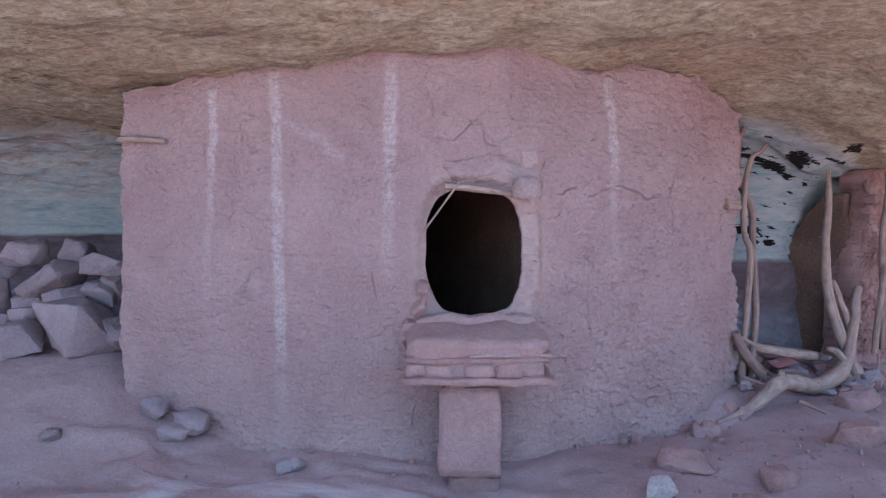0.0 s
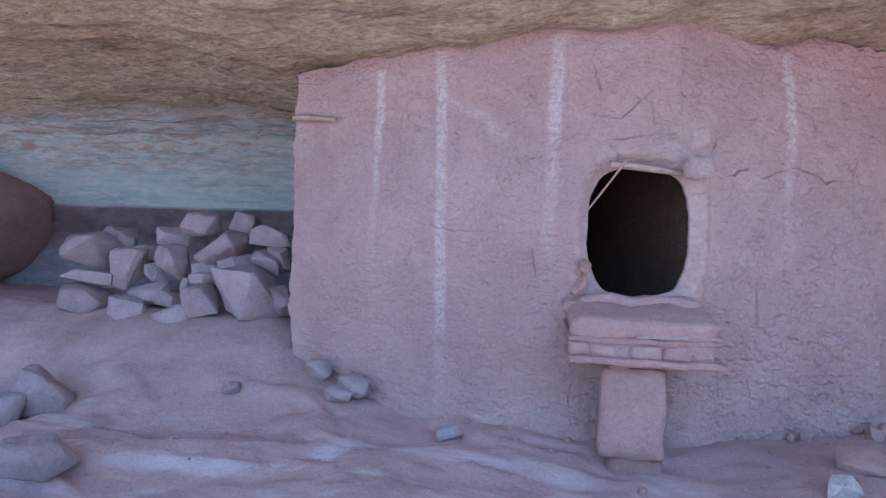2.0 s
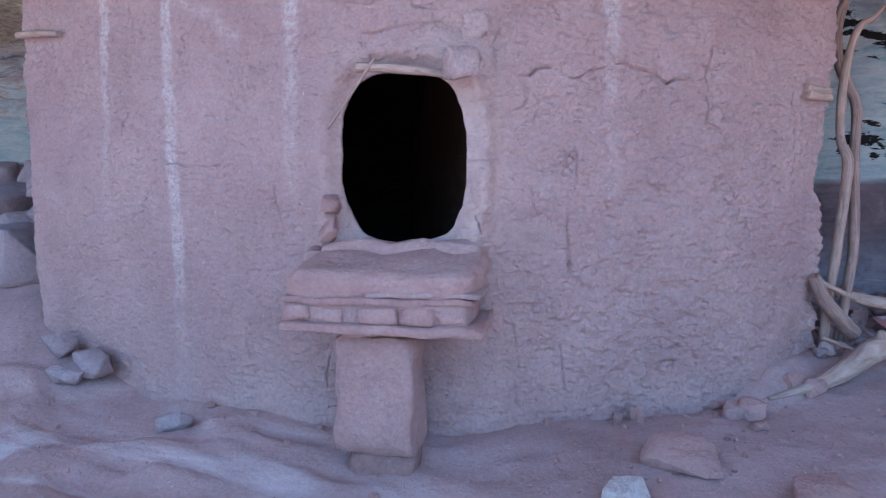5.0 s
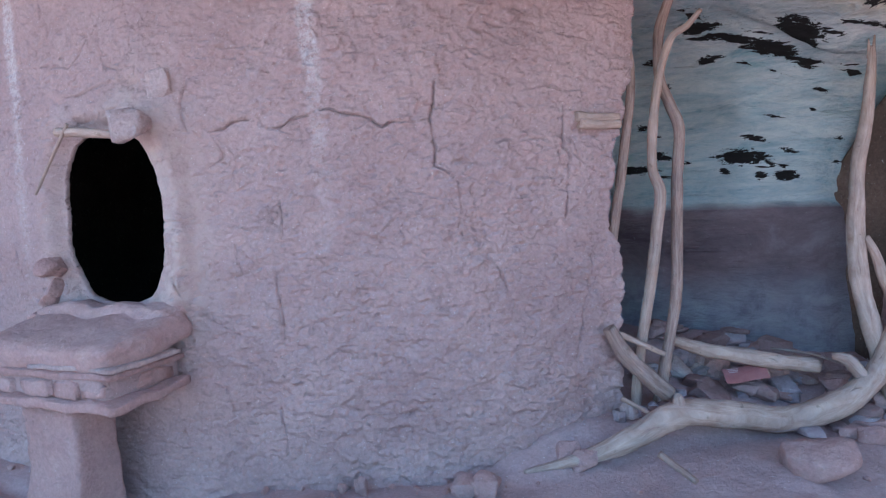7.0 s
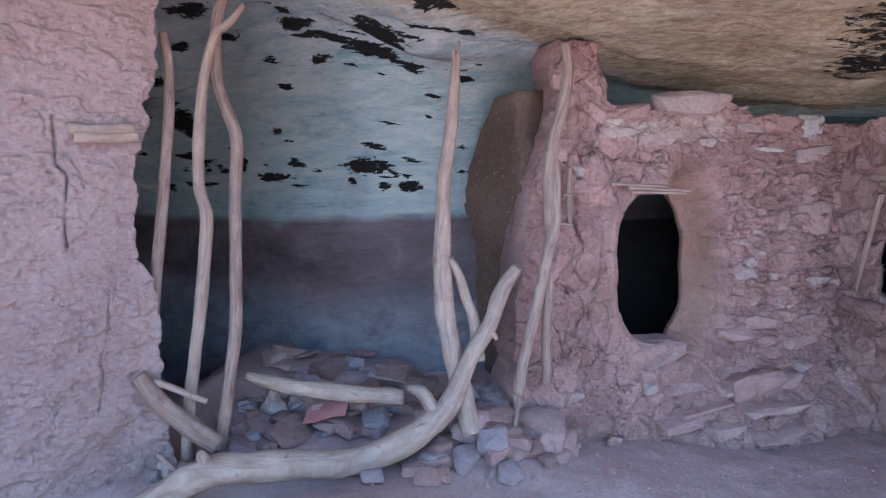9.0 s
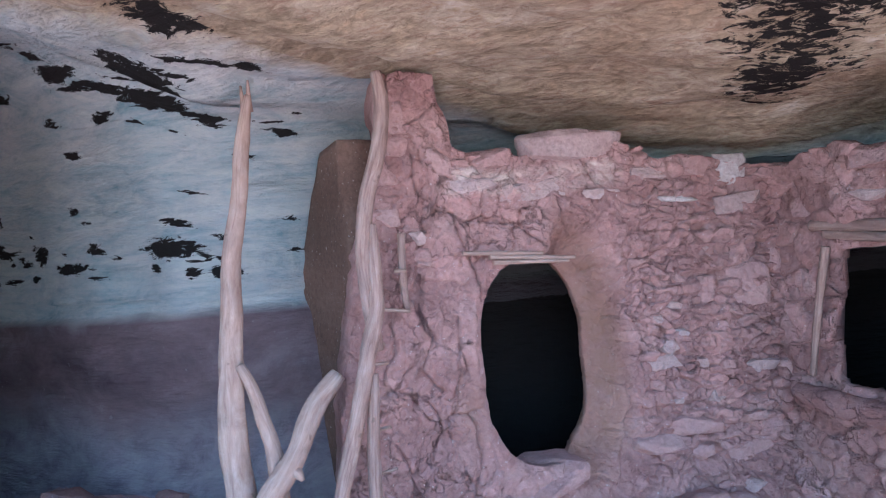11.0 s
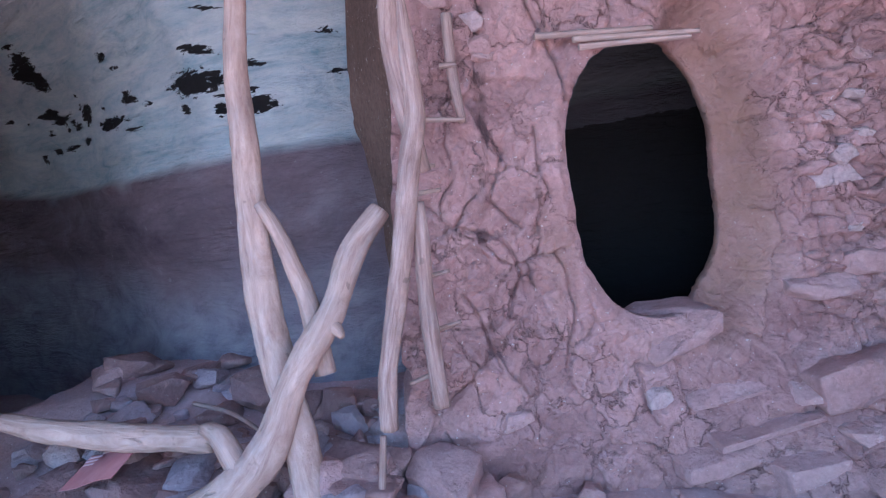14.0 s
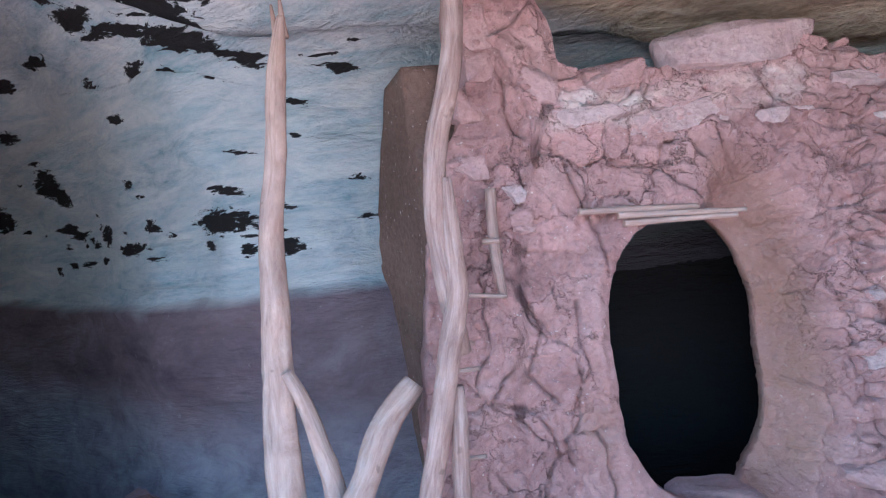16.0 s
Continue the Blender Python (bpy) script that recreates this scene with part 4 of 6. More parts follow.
# posts of the open room
wooden("wooden_post", "weathered grey thin crooked wooden post beside plaster wall", [(1.735, 4.210, 0.300), (1.740, 4.220, 0.620), (1.755, 4.230, 0.795), (1.772, 4.245, 0.942), (1.790, 4.260, 1.090), (1.815, 4.275, 1.256), (1.835, 4.290, 1.420), (1.857, 4.305, 1.600), (1.860, 4.320, 1.737), (1.842, 4.330, 1.860)], [0.020, 0.020, 0.020, 0.020, 0.021, 0.020, 0.020, 0.019, 0.017, 0.014], seed=2, group="posts of the open room")
wooden("wooden_post", "pale grey kinked wooden post in the rubble", [(1.870, 4.200, 0.340), (1.888, 4.222, 0.559), (1.912, 4.240, 0.707), (1.938, 4.262, 0.891), (1.958, 4.282, 1.059), (1.970, 4.300, 1.217), (1.940, 4.315, 1.322), (1.947, 4.340, 1.531), (1.975, 4.360, 1.720), (2.020, 4.376, 1.850), (2.075, 4.380, 1.883), (2.130, 4.390, 1.944)], [0.022, 0.022, 0.021, 0.022, 0.023, 0.023, 0.020, 0.020, 0.018, 0.016, 0.014, 0.009], PALE_WOOD, 3, group="posts of the open room")
wooden("wooden_post", "bent bark-stripped wooden post reaching the overhang", [(1.955, 4.270, 0.340), (1.970, 4.288, 0.432), (1.998, 4.310, 0.602), (2.025, 4.335, 0.792), (2.030, 4.365, 1.022), (2.030, 4.395, 1.254), (2.040, 4.423, 1.470), (2.005, 4.438, 1.581), (1.965, 4.452, 1.694), (1.960, 4.476, 1.876), (1.995, 4.494, 2.014), (2.033, 4.504, 2.096)], [0.023, 0.023, 0.023, 0.023, 0.023, 0.023, 0.024, 0.023, 0.022, 0.021, 0.020, 0.016], seed=4, group="posts of the open room")
wooden("wooden_post", "thick pale stripped post with splintered top", [(2.853, 4.574, 0.323), (2.813, 4.616, 0.460), (2.764, 4.659, 0.650), (2.737, 4.695, 0.808), (2.727, 4.736, 1.014), (2.733, 4.756, 1.175), (2.740, 4.769, 1.317), (2.768, 4.786, 1.465), (2.788, 4.810, 1.660), (2.800, 4.845, 1.800)], [0.040, 0.040, 0.039, 0.037, 0.034, 0.031, 0.029, 0.025, 0.022, 0.010], PALE_WOOD, 5, 0.16,
       extra=[("splinter", [(2.80, 4.845, 1.75), (2.807, 4.84, 1.845)], [0.012, 0.003]), ("splinter", [(2.787, 4.835, 1.75), (2.784, 4.835, 1.83)], [0.01, 0.003]),
              ("prong", [(2.76, 4.72, 0.99), (2.795, 4.72, 0.92), (2.822, 4.72, 0.825), (2.85, 4.71, 0.74), (2.87, 4.69, 0.58)], [0.014, 0.018, 0.022, 0.024, 0.026])], group="posts of the open room")
wooden("wooden_post", "grey cracked post tied against the mud wall", [(3.160, 4.780, 1.000), (3.152, 4.765, 1.190), (3.155, 4.765, 1.308), (3.177, 4.780, 1.450), (3.213, 4.800, 1.566), (3.232, 4.815, 1.700), (3.222, 4.820, 1.800)], [0.021, 0.022, 0.023, 0.023, 0.024, 0.022, 0.017], WOOD, 6, 0.16, group="posts of the open room")
wooden("wooden_post", "leaning stripped pole before the mud wall", [(3.030, 4.660, 0.460), (3.046, 4.672, 0.583), (3.083, 4.700, 0.729), (3.118, 4.723, 0.871), (3.152, 4.746, 1.020), (3.178, 4.762, 1.120), (3.183, 4.765, 1.260), (3.188, 4.768, 1.360)], [0.021, 0.021, 0.022, 0.023, 0.024, 0.022, 0.017, 0.009], WOOD, 7, 0.14, group="posts of the open room")
wooden("wooden_post", "short grey pole bedded in the mud wall", [(3.130, 4.735, 0.480), (3.132, 4.736, 0.599), (3.137, 4.742, 0.741), (3.146, 4.750, 0.852), (3.152, 4.755, 0.940)], [0.019, 0.019, 0.019, 0.017, 0.012], WOOD, 8, 0.14, group="posts of the open room")
wooden("fallen_log", "pale driftwood-like fallen log with forked upright branch", [(1.522, 3.738, 0.206), (1.646, 3.805, 0.227), (1.790, 3.885, 0.262), (1.900, 3.950, 0.310), (2.050, 4.060, 0.372), (2.252, 4.216, 0.332), (2.445, 4.364, 0.290), (2.636, 4.447, 0.350), (2.737, 4.519, 0.415), (2.792, 4.566, 0.485), (2.843, 4.621, 0.606), (2.915, 4.700, 0.726), (2.960, 4.768, 0.850), (3.017, 4.829, 0.928)],
       [0.008, 0.018, 0.034, 0.046, 0.052, 0.052, 0.052, 0.050, 0.046, 0.040, 0.034, 0.032, 0.031, 0.024], PALE_WOOD, 9, 0.16, "log",
       [("knot", [(2.05, 4.06, 0.38), (2.045, 4.03, 0.452)], [0.035, 0.014]), ("stub", [(2.73, 4.51, 0.42), (2.67, 4.53, 0.50), (2.615, 4.54, 0.51)], [0.030, 0.026, 0.014]), ("spur", [(2.90, 4.685, 0.705), (2.93, 4.68, 0.69), (2.947, 4.675, 0.67)], [0.026, 0.016, 0.006])])
wooden("fallen_beam", "split grey beam lying across the rubble", [(1.985, 4.445, 0.573), (2.112, 4.482, 0.529), (2.290, 4.527, 0.492), (2.430, 4.568, 0.468), (2.575, 4.606, 0.450)], [0.018, 0.030, 0.035, 0.034, 0.030], PALE_WOOD, 10, 0.18, "beam")
wooden("fallen_branch", "grey branch leaning against the broken wall end", [(2.000, 4.200, 0.400), (1.919, 4.164, 0.482), (1.840, 4.126, 0.576), (1.785, 4.100, 0.685)], [0.036, 0.036, 0.032, 0.026], WOOD, 11, 0.14, "branch")
wooden("stick", "thin split stick lying on the rubble", [(1.818, 4.133, 0.654), (1.990, 4.174, 0.572)], [0.014, 0.01], PALE_WOOD, 12, 0.1, "stick")


# thin sticks
def twig(points, radius, label, mat=PALE_WOOD, seed=20, name="stick", category="stick", group="", parent=None):
    base = Vector(points[0])
    ob = part(name, branch_mesh([Vector(p) - base for p in points], [radius * 1.1] + [radius] * (len(points) - 2) + [radius * 0.8], sides=8, seed=seed, rough=0.2, step=0.015), mat, parent)
    ob.location = base
    return ob if parent else tagged(ob, label, category, group)


twig([(-1.86, 3.44, 1.825), (-1.70, 3.405, 1.815), (-1.57, 3.375, 1.80)], 0.017, "bleached split wood bedded in the plaster wall", seed=21)
twig([(1.69, 4.02, 1.52), (1.75, 4.07, 1.515), (1.83, 4.15, 1.52)], 0.019, "splintered bleached lintel end in the plaster wall", seed=22, group="splintered lintel ends")
twig([(1.70, 4.03, 1.497), (1.76, 4.08, 1.49), (1.835, 4.155, 1.492)], 0.021, "splintered bleached lintel end in the plaster wall", seed=23, group="splintered lintel ends")
twig([(-0.06, 3.17, 1.535), (0.08, 3.165, 1.525), (0.28, 3.175, 1.495)], 0.017, "bleached lintel stick across the small doorway", seed=24)
twig([(0.015, 3.155, 1.56), (-0.07, 3.145, 1.44), (-0.165, 3.135, 1.31)], 0.006, "thin pale stick leaning on the small doorway", seed=25)


# ---- blocks ----
def block_mesh(sx, sy, sz, seed, bevel=0.012, rough=0.006, taper=0.0):
    """A worn rectangular block centred on the origin, on a fine lattice with rounded corners."""
    bm = bmesh.new()
    bmesh.ops.create_cube(bm, size=1)
    cuts = max(2, min(10, int(max(sx, sz) / 0.03)))
    bmesh.ops.subdivide_edges(bm, edges=bm.edges[:], cuts=cuts, use_grid_fill=True)
    off = Vector((seed * 2.3, seed * 0.7, seed))
    for v in bm.verts:
        p = Vector((v.co.x * sx, v.co.y * sy, v.co.z * sz))
        half = (sx / 2, sy / 2, sz / 2)
        q = Vector([max(-h + bevel, min(h - bevel, c)) for c, h in zip(p, half)])
        d = p - q
        if d.length > bevel:
            p = q + d.normalized() * bevel
        p.x *= 1 + taper * v.co.z
        n = noise.noise_vector(p * 9 + off) * rough * 1.6 + noise.noise_vector(p * 30 + off) * rough * 0.6
        v.co = p + n
    for f in bm.faces:
        f.smooth = True
    return bm


def block(name, x0, x1, y0, y1, z0, z1, mat, parent, seed, turn=0.0, bevel=0.012, rough=0.006, taper=0.0, label=""):
    ob = part(name, block_mesh(x1 - x0, y1 - y0, z1 - z0, seed, bevel, rough, taper), mat, parent, label)
    base = parent.location if parent else Vector((0, 0, 0))
    ob.matrix_basis = Matrix.Translation(-base) @ pose((x0 + x1) / 2, (y0 + y1) / 2, (z0 + z1) / 2, 0, 0, turn)
    return ob


shelf = thing("doorway_shelf", "pink stone and mud shelf projecting below a small doorway", "shelf", (0.1, 3.1, 0.6))
block("lower_slab", -0.255, 0.455, 2.87, 3.22, 0.595, 0.632, STONE, shelf, 41, 3, 0.014, 0.008)
x = -0.235
for k, w in enumerate((0.09, 0.13, 0.055, 0.13, 0.13, 0.10)):
    block("course_stone", x, x + w - 0.001, 2.885 + 0.012 * (k % 3), 3.2, 0.634, 0.694 - 0.006 * (k % 2), STONE, shelf, 50 + k, 0, 0.008, 0.008)
    x += w
block("mud_core", -0.225, 0.40, 2.905, 3.22, 0.62, 0.715, MUD, shelf, 57, 1, 0.01, 0.006)
block("upper_slab", -0.245, 0.43, 2.89, 3.22, 0.694, 0.722, STONE, shelf, 43, 2, 0.012, 0.007)
block("thin_slab", 0.05, 0.445, 2.90, 3.2, 0.722, 0.742, PALE_STONE, shelf, 44, 2, 0.008, 0.005)
sill = part("sill", block_mesh(0.67, 0.37, 0.12, 45, 0.045, 0.014), STONE, shelf, "smooth mud sill sloping outward")
sill.matrix_basis = Matrix.Translation(-shelf.location) @ pose(0.095, 3.085, 0.785, 12, 0, 2)
lip = part("sill_back", block_mesh(0.60, 0.14, 0.10, 46, 0.04, 0.014), STONE, shelf)
lip.matrix_basis = Matrix.Translation(-shelf.location) @ pose(0.10, 3.2, 0.845, 0, 0, 4)
for k, (x0, z0, sx, sz) in enumerate(((-0.2, 0.93, 0.11, 0.13), (-0.225, 0.82, 0.12, 0.12), (-0.17, 1.03, 0.07, 0.08), (-0.25, 0.75, 0.09, 0.09))):
    ob = part("cheek_stone", rock_mesh(300 + k, sx / 2, 0.06, sz / 2, 0.7), STONE, shelf)
    ob.location = Vector((x0, 3.19 - 0.01 * k, z0)) - shelf.location
support = thing("support_block", "upright pink sandstone slab propping the shelf", "stone block", (0.065, 3.05, 0.1))
block("slab", -0.08, 0.205, 2.945, 3.12, 0.15, 0.575, STONE, support, 47, -3, 0.016, 0.010, -0.03)
block("foot_stone", -0.05, 0.20, 2.96, 3.13, 0.02, 0.16, DARK_STONE, support, 48, 3, 0.02, 0.012)
block("cap_stone", -0.06, 0.28, 2.95, 3.2, 0.572, 0.597, STONE, support, 49, 4, 0.01, 0.006)
knob = stone("stone", 0.345, 3.14, (0.15, 0.13, 0.13), PALE_STONE, "pale rounded stone wedged over the doorway corner", 61, z=1.46, sink=0.0, angular=0.45, turn=10)
stone("stone", 0.365, 3.262, (0.11, 0.06, 0.12), PALE_STONE, "pale stone bedded in the plaster above the doorway", 62, z=1.62, sink=0.0, angular=0.6, turn=5)

# doorway sticks and pegs of the second wall
for k, pts in enumerate((((3.44, 4.915, 1.252), (3.69, 5.03, 1.228)), ((3.52, 4.95, 1.232), (3.79, 5.07, 1.204)), ((3.53, 4.955, 1.213), (3.77, 5.06, 1.196)), ((3.53, 4.96, 1.245), (3.68, 5.03, 1.222)))):
    house.append(twig(pts, 0.0075, "thin bleached lintel stick over the oval doorway", seed=70 + k, group="lintel sticks of the oval doorway"))
house.append(twig(((3.272, 4.825, 1.33), (3.266, 4.815, 1.207), (3.268, 4.825, 1.09)), 0.012, "grey upright stick exposed in the cracked mud", WOOD, 75))
for k, pts in enumerate((((3.18, 4.80, 1.112), (3.27, 4.83, 1.096)), ((3.155, 4.785, 1.016), (3.195, 4.79, 1.008)), ((3.145, 4.78, 0.952), (3.20, 4.79, 0.953)), ((3.14, 4.77, 0.762), (3.195, 4.765, 0.772)), ((3.135, 4.76, 0.636), (3.205, 4.755, 0.655)), ((3.07, 4.72, 0.525), (3.15, 4.72, 0.555)), ((3.235, 4.82, 1.219), (3.27, 4.83, 1.217)))):
    house.append(twig([(p[0] + 0.012, p[1] - 0.028, p[2]) for p in pts], 0.0058, "short pale peg tying pole to mud wall", seed=80 + k, group="pegs tying pole to wall"))
twig(((3.0, 4.60, 0.27), (3.02, 4.61, 0.37), (3.03, 4.63, 0.46)), 0.008, "thin grey stick standing in the rubble", WOOD, 90)
twig(((2.40, 4.72, 0.49), (2.55, 4.69, 0.48), (2.68, 4.65, 0.45)), 0.006, "thin bent twig lying on the rubble", WOOD, 91)
twig(((1.83, 4.1, 0.40), (1.95, 4.05, 0.36)), 0.009, "thin grey stick in the rubble", PALE_WOOD, 92)
twig(((2.0, 3.75, 0.33), (2.12, 3.68, 0.28)), 0.012, "short grey stick beneath the log", WOOD, 93)

# window of the third wall
wing.append(twig(((4.70, 5.24, 1.232), (4.80, 4.97, 1.215), (4.86, 4.78, 1.195)), 0.020, "weathered round lintel pole over the window", WOOD, 95, group="lintel poles of the window"))
wing.append(twig(((4.715, 5.19, 1.200), (4.79, 4.98, 1.180), (4.85, 4.80, 1.160)), 0.016, "weathered round lintel pole over the window", WOOD, 96, group="lintel poles of the window"))
wing.append(twig(((4.835, 4.845, 1.155), (4.815, 4.89, 0.92), (4.80, 4.925, 0.70)), 0.015, "grey upright pole framing the window", WOOD, 97))
wing.append(twig(((4.70, 5.16, 1.16), (4.675, 5.21, 0.93), (4.655, 5.25, 0.72)), 0.013, "grey upright pole framing the window", WOOD, 98))
sill_3 = part("window_ledge", branch_mesh([(4.63, 5.32, 0.655), (4.69, 5.17, 0.64), (4.76, 5.02, 0.635), (4.82, 4.88, 0.65)], [0.03, 0.045, 0.045, 0.03], seed=33, rough=0.2), ROUGH_MUD, None)
wing.append(sill_3)
tagged(sill_3, "rounded mud ledge under the window", "ledge")

# the second house stands a little turned: its walls, roofs, sticks and poles share one placing
HOUSE = Matrix.Translation((3.623, 5.074, 0)) @ Matrix.Rotation(radians(3.5), 4, "Z") @ Matrix.Translation((-3.674, -4.974, 0))
for ob in house:
    ob.matrix_basis = HOUSE @ ob.matrix_basis
for ob in wing:
    ob.matrix_basis = Matrix.Translation((-0.10, 0.02, 0)) @ HOUSE @ ob.matrix_basis

# boulder at the far end and the red card
stone("boulder", -5.35, 4.5, (1.5, 1.3, 1.75), DARK_STONE, "large dark red sandstone boulder under the overhang", 63, z=0.2, sink=0.1, angular=0.45, turn=20, category="boulder")
card = thing("card", "faded red printed card lying on rubble", "card", (2.29, 4.50, 0.425))
card.rotation_euler = (radians(14), radians(-8), radians(8))
bm = bmesh.new()
bmesh.ops.create_grid(bm, x_segments=6, y_segments=4, size=0.5)
for v_ in bm.verts:
    v_.co = Vector((v_.co.x * 0.17, v_.co.y * 0.12, 0.006 * math.sin(v_.co.x * 5)))
bmesh.ops.solidify(bm, geom=bm.faces[:], thickness=0.002)
part("sheet", bm, RED_CARD, card)
for k in range(3):
    bm = bmesh.new()
    bmesh.ops.create_cube(bm, size=1)
    bmesh.ops.scale(bm, vec=(0.045 - 0.006 * k, 0.006, 0.001), verts=bm.verts)
    bmesh.ops.translate(bm, vec=(-0.045, 0.035 - 0.013 * k, 0.006), verts=bm.verts)
    part("print_bar", bm, CARD_INK, card)


# loose grit and pebbles, past counting
rng_p = random.Random(8)
pebbles = bmesh.new()
for k in range(900):
    kind = rng_p.random()
    if kind < 0.45:
        px, py = rng_p.uniform(0.6, 2.6), rng_p.uniform(2.6, 3.75)
    elif kind < 0.75:
        px, py = rng_p.uniform(2.4, 4.6), rng_p.uniform(4.0, 5.0)
    else:
        px, py = rng_p.uniform(-3.0, 0.8), rng_p.uniform(1.8, 3.1)
    pr = 0.004 + 0.012 * rng_p.random() ** 3
    made = bmesh.ops.create_icosphere(pebbles, subdivisions=1, radius=pr)["verts"]
    turn_p = Euler((rng_p.uniform(0, 6), rng_p.uniform(0, 6), rng_p.uniform(0, 6))).to_matrix()
    stretch = Vector((rng_p.uniform(0.8, 1.6), rng_p.uniform(0.7, 1.2), rng_p.uniform(0.5, 0.9)))
    at_p = Vector((px, py, ground_at(px, py) + pr * 0.25))
    for v_ in made:
        q = Vector((v_.co.x * stretch.x, v_.co.y * stretch.y, v_.co.z * stretch.z)) * rng_p.uniform(0.8, 1.2)
        v_.co = at_p + turn_p @ q
gravel = part("gravel", pebbles, STONE, None)
tagged(gravel, "loose pink grit and pebbles scattered over the dirt", "gravel", kind="stuff")


# ---- bedded stones ----
def bedded(plan, relief, wall, u, z, wide, tall, out, mat, seed, thick=0.10):
    d = float(relief(np.array([[u]]), np.array([[z]]))[0, 0])
    thick = max(thick, out * 2)
    ob = part("stone", rock_mesh(seed, wide / 2 * 1.08, thick / 2, tall / 2 * 1.08, 0.92, 24, 0.04), mat, wall)
    at = plan.place(u, z, max(d, -0.01) + out * 0.36 - thick / 2)
    ob.matrix_basis = pose(at.x, at.y, at.z, 0, (seed * 7) % 9 - 4, plan.turn(u))
    return ob


def wall_stone_2(u, z, wide, tall, out, mat, seed):
    return bedded(PLAN_2, relief_2, wall_2, u, z, wide, tall, out, mat, seed)


def wall_stone_3(u, z, wide, tall, out, mat, seed):
    return bedded(PLAN_3, relief_3, wall_3, u, z, wide, tall, out, mat, seed)


# loose stones on the ground
stone("stone", -0.81, 3.07, (0.142, 0.106, 0.093), GREY_STONE, "grey sandstone cobble on the bare rock floor", 101, turn=12, angular=0.8, sink=0.2)
stone("stone", -1.62, 3.33, (0.17, 0.13, 0.13), GREY_STONE, "flat rounded cobble leaning with others at the wall foot", 102, turn=-1, angular=0.3, sink=0.0, group="cobbles at the wall foot")
stone("stone", -1.38, 3.27, (0.22, 0.15, 0.15), GREY_STONE, "flat rounded cobble leaning with others at the wall foot", 103, turn=-14, angular=0.3, sink=0.0, group="cobbles at the wall foot")
stone("stone", -1.45, 3.20, (0.20, 0.14, 0.10), GREY_STONE, "flat rounded cobble leaning with others at the wall foot", 104, turn=23, angular=0.3, sink=0.0, group="cobbles at the wall foot")
stone("stone", -2.05, 3.13, (0.124, 0.093, 0.082), GREY_STONE, "small grey cobble on the dusty floor", 105, turn=10, angular=0.4, sink=0.2)
stone("stone", 0.91, 2.84, (0.154, 0.115, 0.110), WHITE_STONE, "white broken sandstone lump on the dirt", 106, turn=-3, angular=0.8, sink=0.2)
stone("stone", 1.11, 3.09, (0.271, 0.203, 0.108), STONE, "flat pink sandstone slab on the dirt", 107, turn=-16, angular=0.8, sink=0.2)
stone("stone", 1.22, 2.58, (0.26, 0.200, 0.16), STONE, "thick red sandstone slab with broken pale edge", 108, turn=38, angular=0.8, sink=0.2)
stone("stone", 0.91, 3.46, (0.045, 0.034, 0.042), STONE, "small pink stone lying in the dirt", 109, turn=8, angular=0.8, sink=0.2, group="small stones in the dirt")
stone("stone", 0.97, 3.48, (0.037, 0.028, 0.078), STONE, "small pink stone lying in the dirt", 110, turn=-5, angular=0.8, sink=0.2, group="small stones in the dirt")
stone("stone", 1.30, 3.66, (0.065, 0.049, 0.043), STONE, "small pink stone lying in the dirt", 111, turn=-18, angular=0.8, sink=0.2, group="small stones in the dirt")
stone("stone", 1.36, 3.58, (0.125, 0.093, 0.090), STONE, "small pink stone lying in the dirt", 112, turn=19, angular=0.8, sink=0.2, group="small stones in the dirt")
stone("stone", 1.67, 3.85, (0.110, 0.083, 0.085), STONE, "small pink stone lying in the dirt", 113, turn=6, angular=0.8, sink=0.2, group="small stones in the dirt")
stone("stone", 2.17, 4.66, (0.123, 0.092, 0.100), STONE, "small pink stone lying in the dirt", 114, turn=-7, angular=0.8, sink=0.2, group="small stones in the dirt")
stone("stone", -0.52, 3.16, (0.039, 0.029, 0.027), STONE, "small pink stone lying in the dirt", 115, turn=-20, angular=0.8, sink=0.2, group="small stones in the dirt")
stone("stone", -0.74, 3.19, (0.045, 0.034, 0.030), STONE, "small pink stone lying in the dirt", 116, turn=17, angular=0.8, sink=0.2, group="small stones in the dirt")
stone("stone", 0.10, 2.83, (0.043, 0.032, 0.031), STONE, "small pink stone lying in the dirt", 117, turn=4, angular=0.8, sink=0.2, group="small stones in the dirt")
stone("stone", -0.22, 3.14, (0.033, 0.024, 0.029), STONE, "small pink stone lying in the dirt", 118, turn=-9, angular=0.8, sink=0.2, group="small stones in the dirt")
stone("stone", 0.34, 2.61, (0.035, 0.026, 0.023), STONE, "small pink stone lying in the dirt", 119, turn=-22, angular=0.8, sink=0.2, group="small stones in the dirt")
stone("stone", 1.43, 3.44, (0.080, 0.061, 0.046), STONE, "small pink stone lying in the dirt", 120, turn=15, angular=0.8, sink=0.2, group="small stones in the dirt")
stone("stone", -0.71, 2.44, (0.057, 0.043, 0.033), STONE, "small pink stone lying in the dirt", 121, turn=2, angular=0.8, sink=0.2, group="small stones in the dirt")
stone("stone", -0.42, 2.45, (0.086, 0.064, 0.036), STONE, "small pink stone lying in the dirt", 122, turn=-11, angular=0.8, sink=0.2, group="small stones in the dirt")
stone("stone", 0.45, 2.36, (0.039, 0.029, 0.025), STONE, "small pink stone lying in the dirt", 123, turn=-24, angular=0.8, sink=0.2, group="small stones in the dirt")
stone("stone", -1.62, 1.93, (0.196, 0.147, 0.119), DARK_STONE, "dusty broken sandstone block on bare rock", 124, turn=13, angular=0.8, sink=0.2)
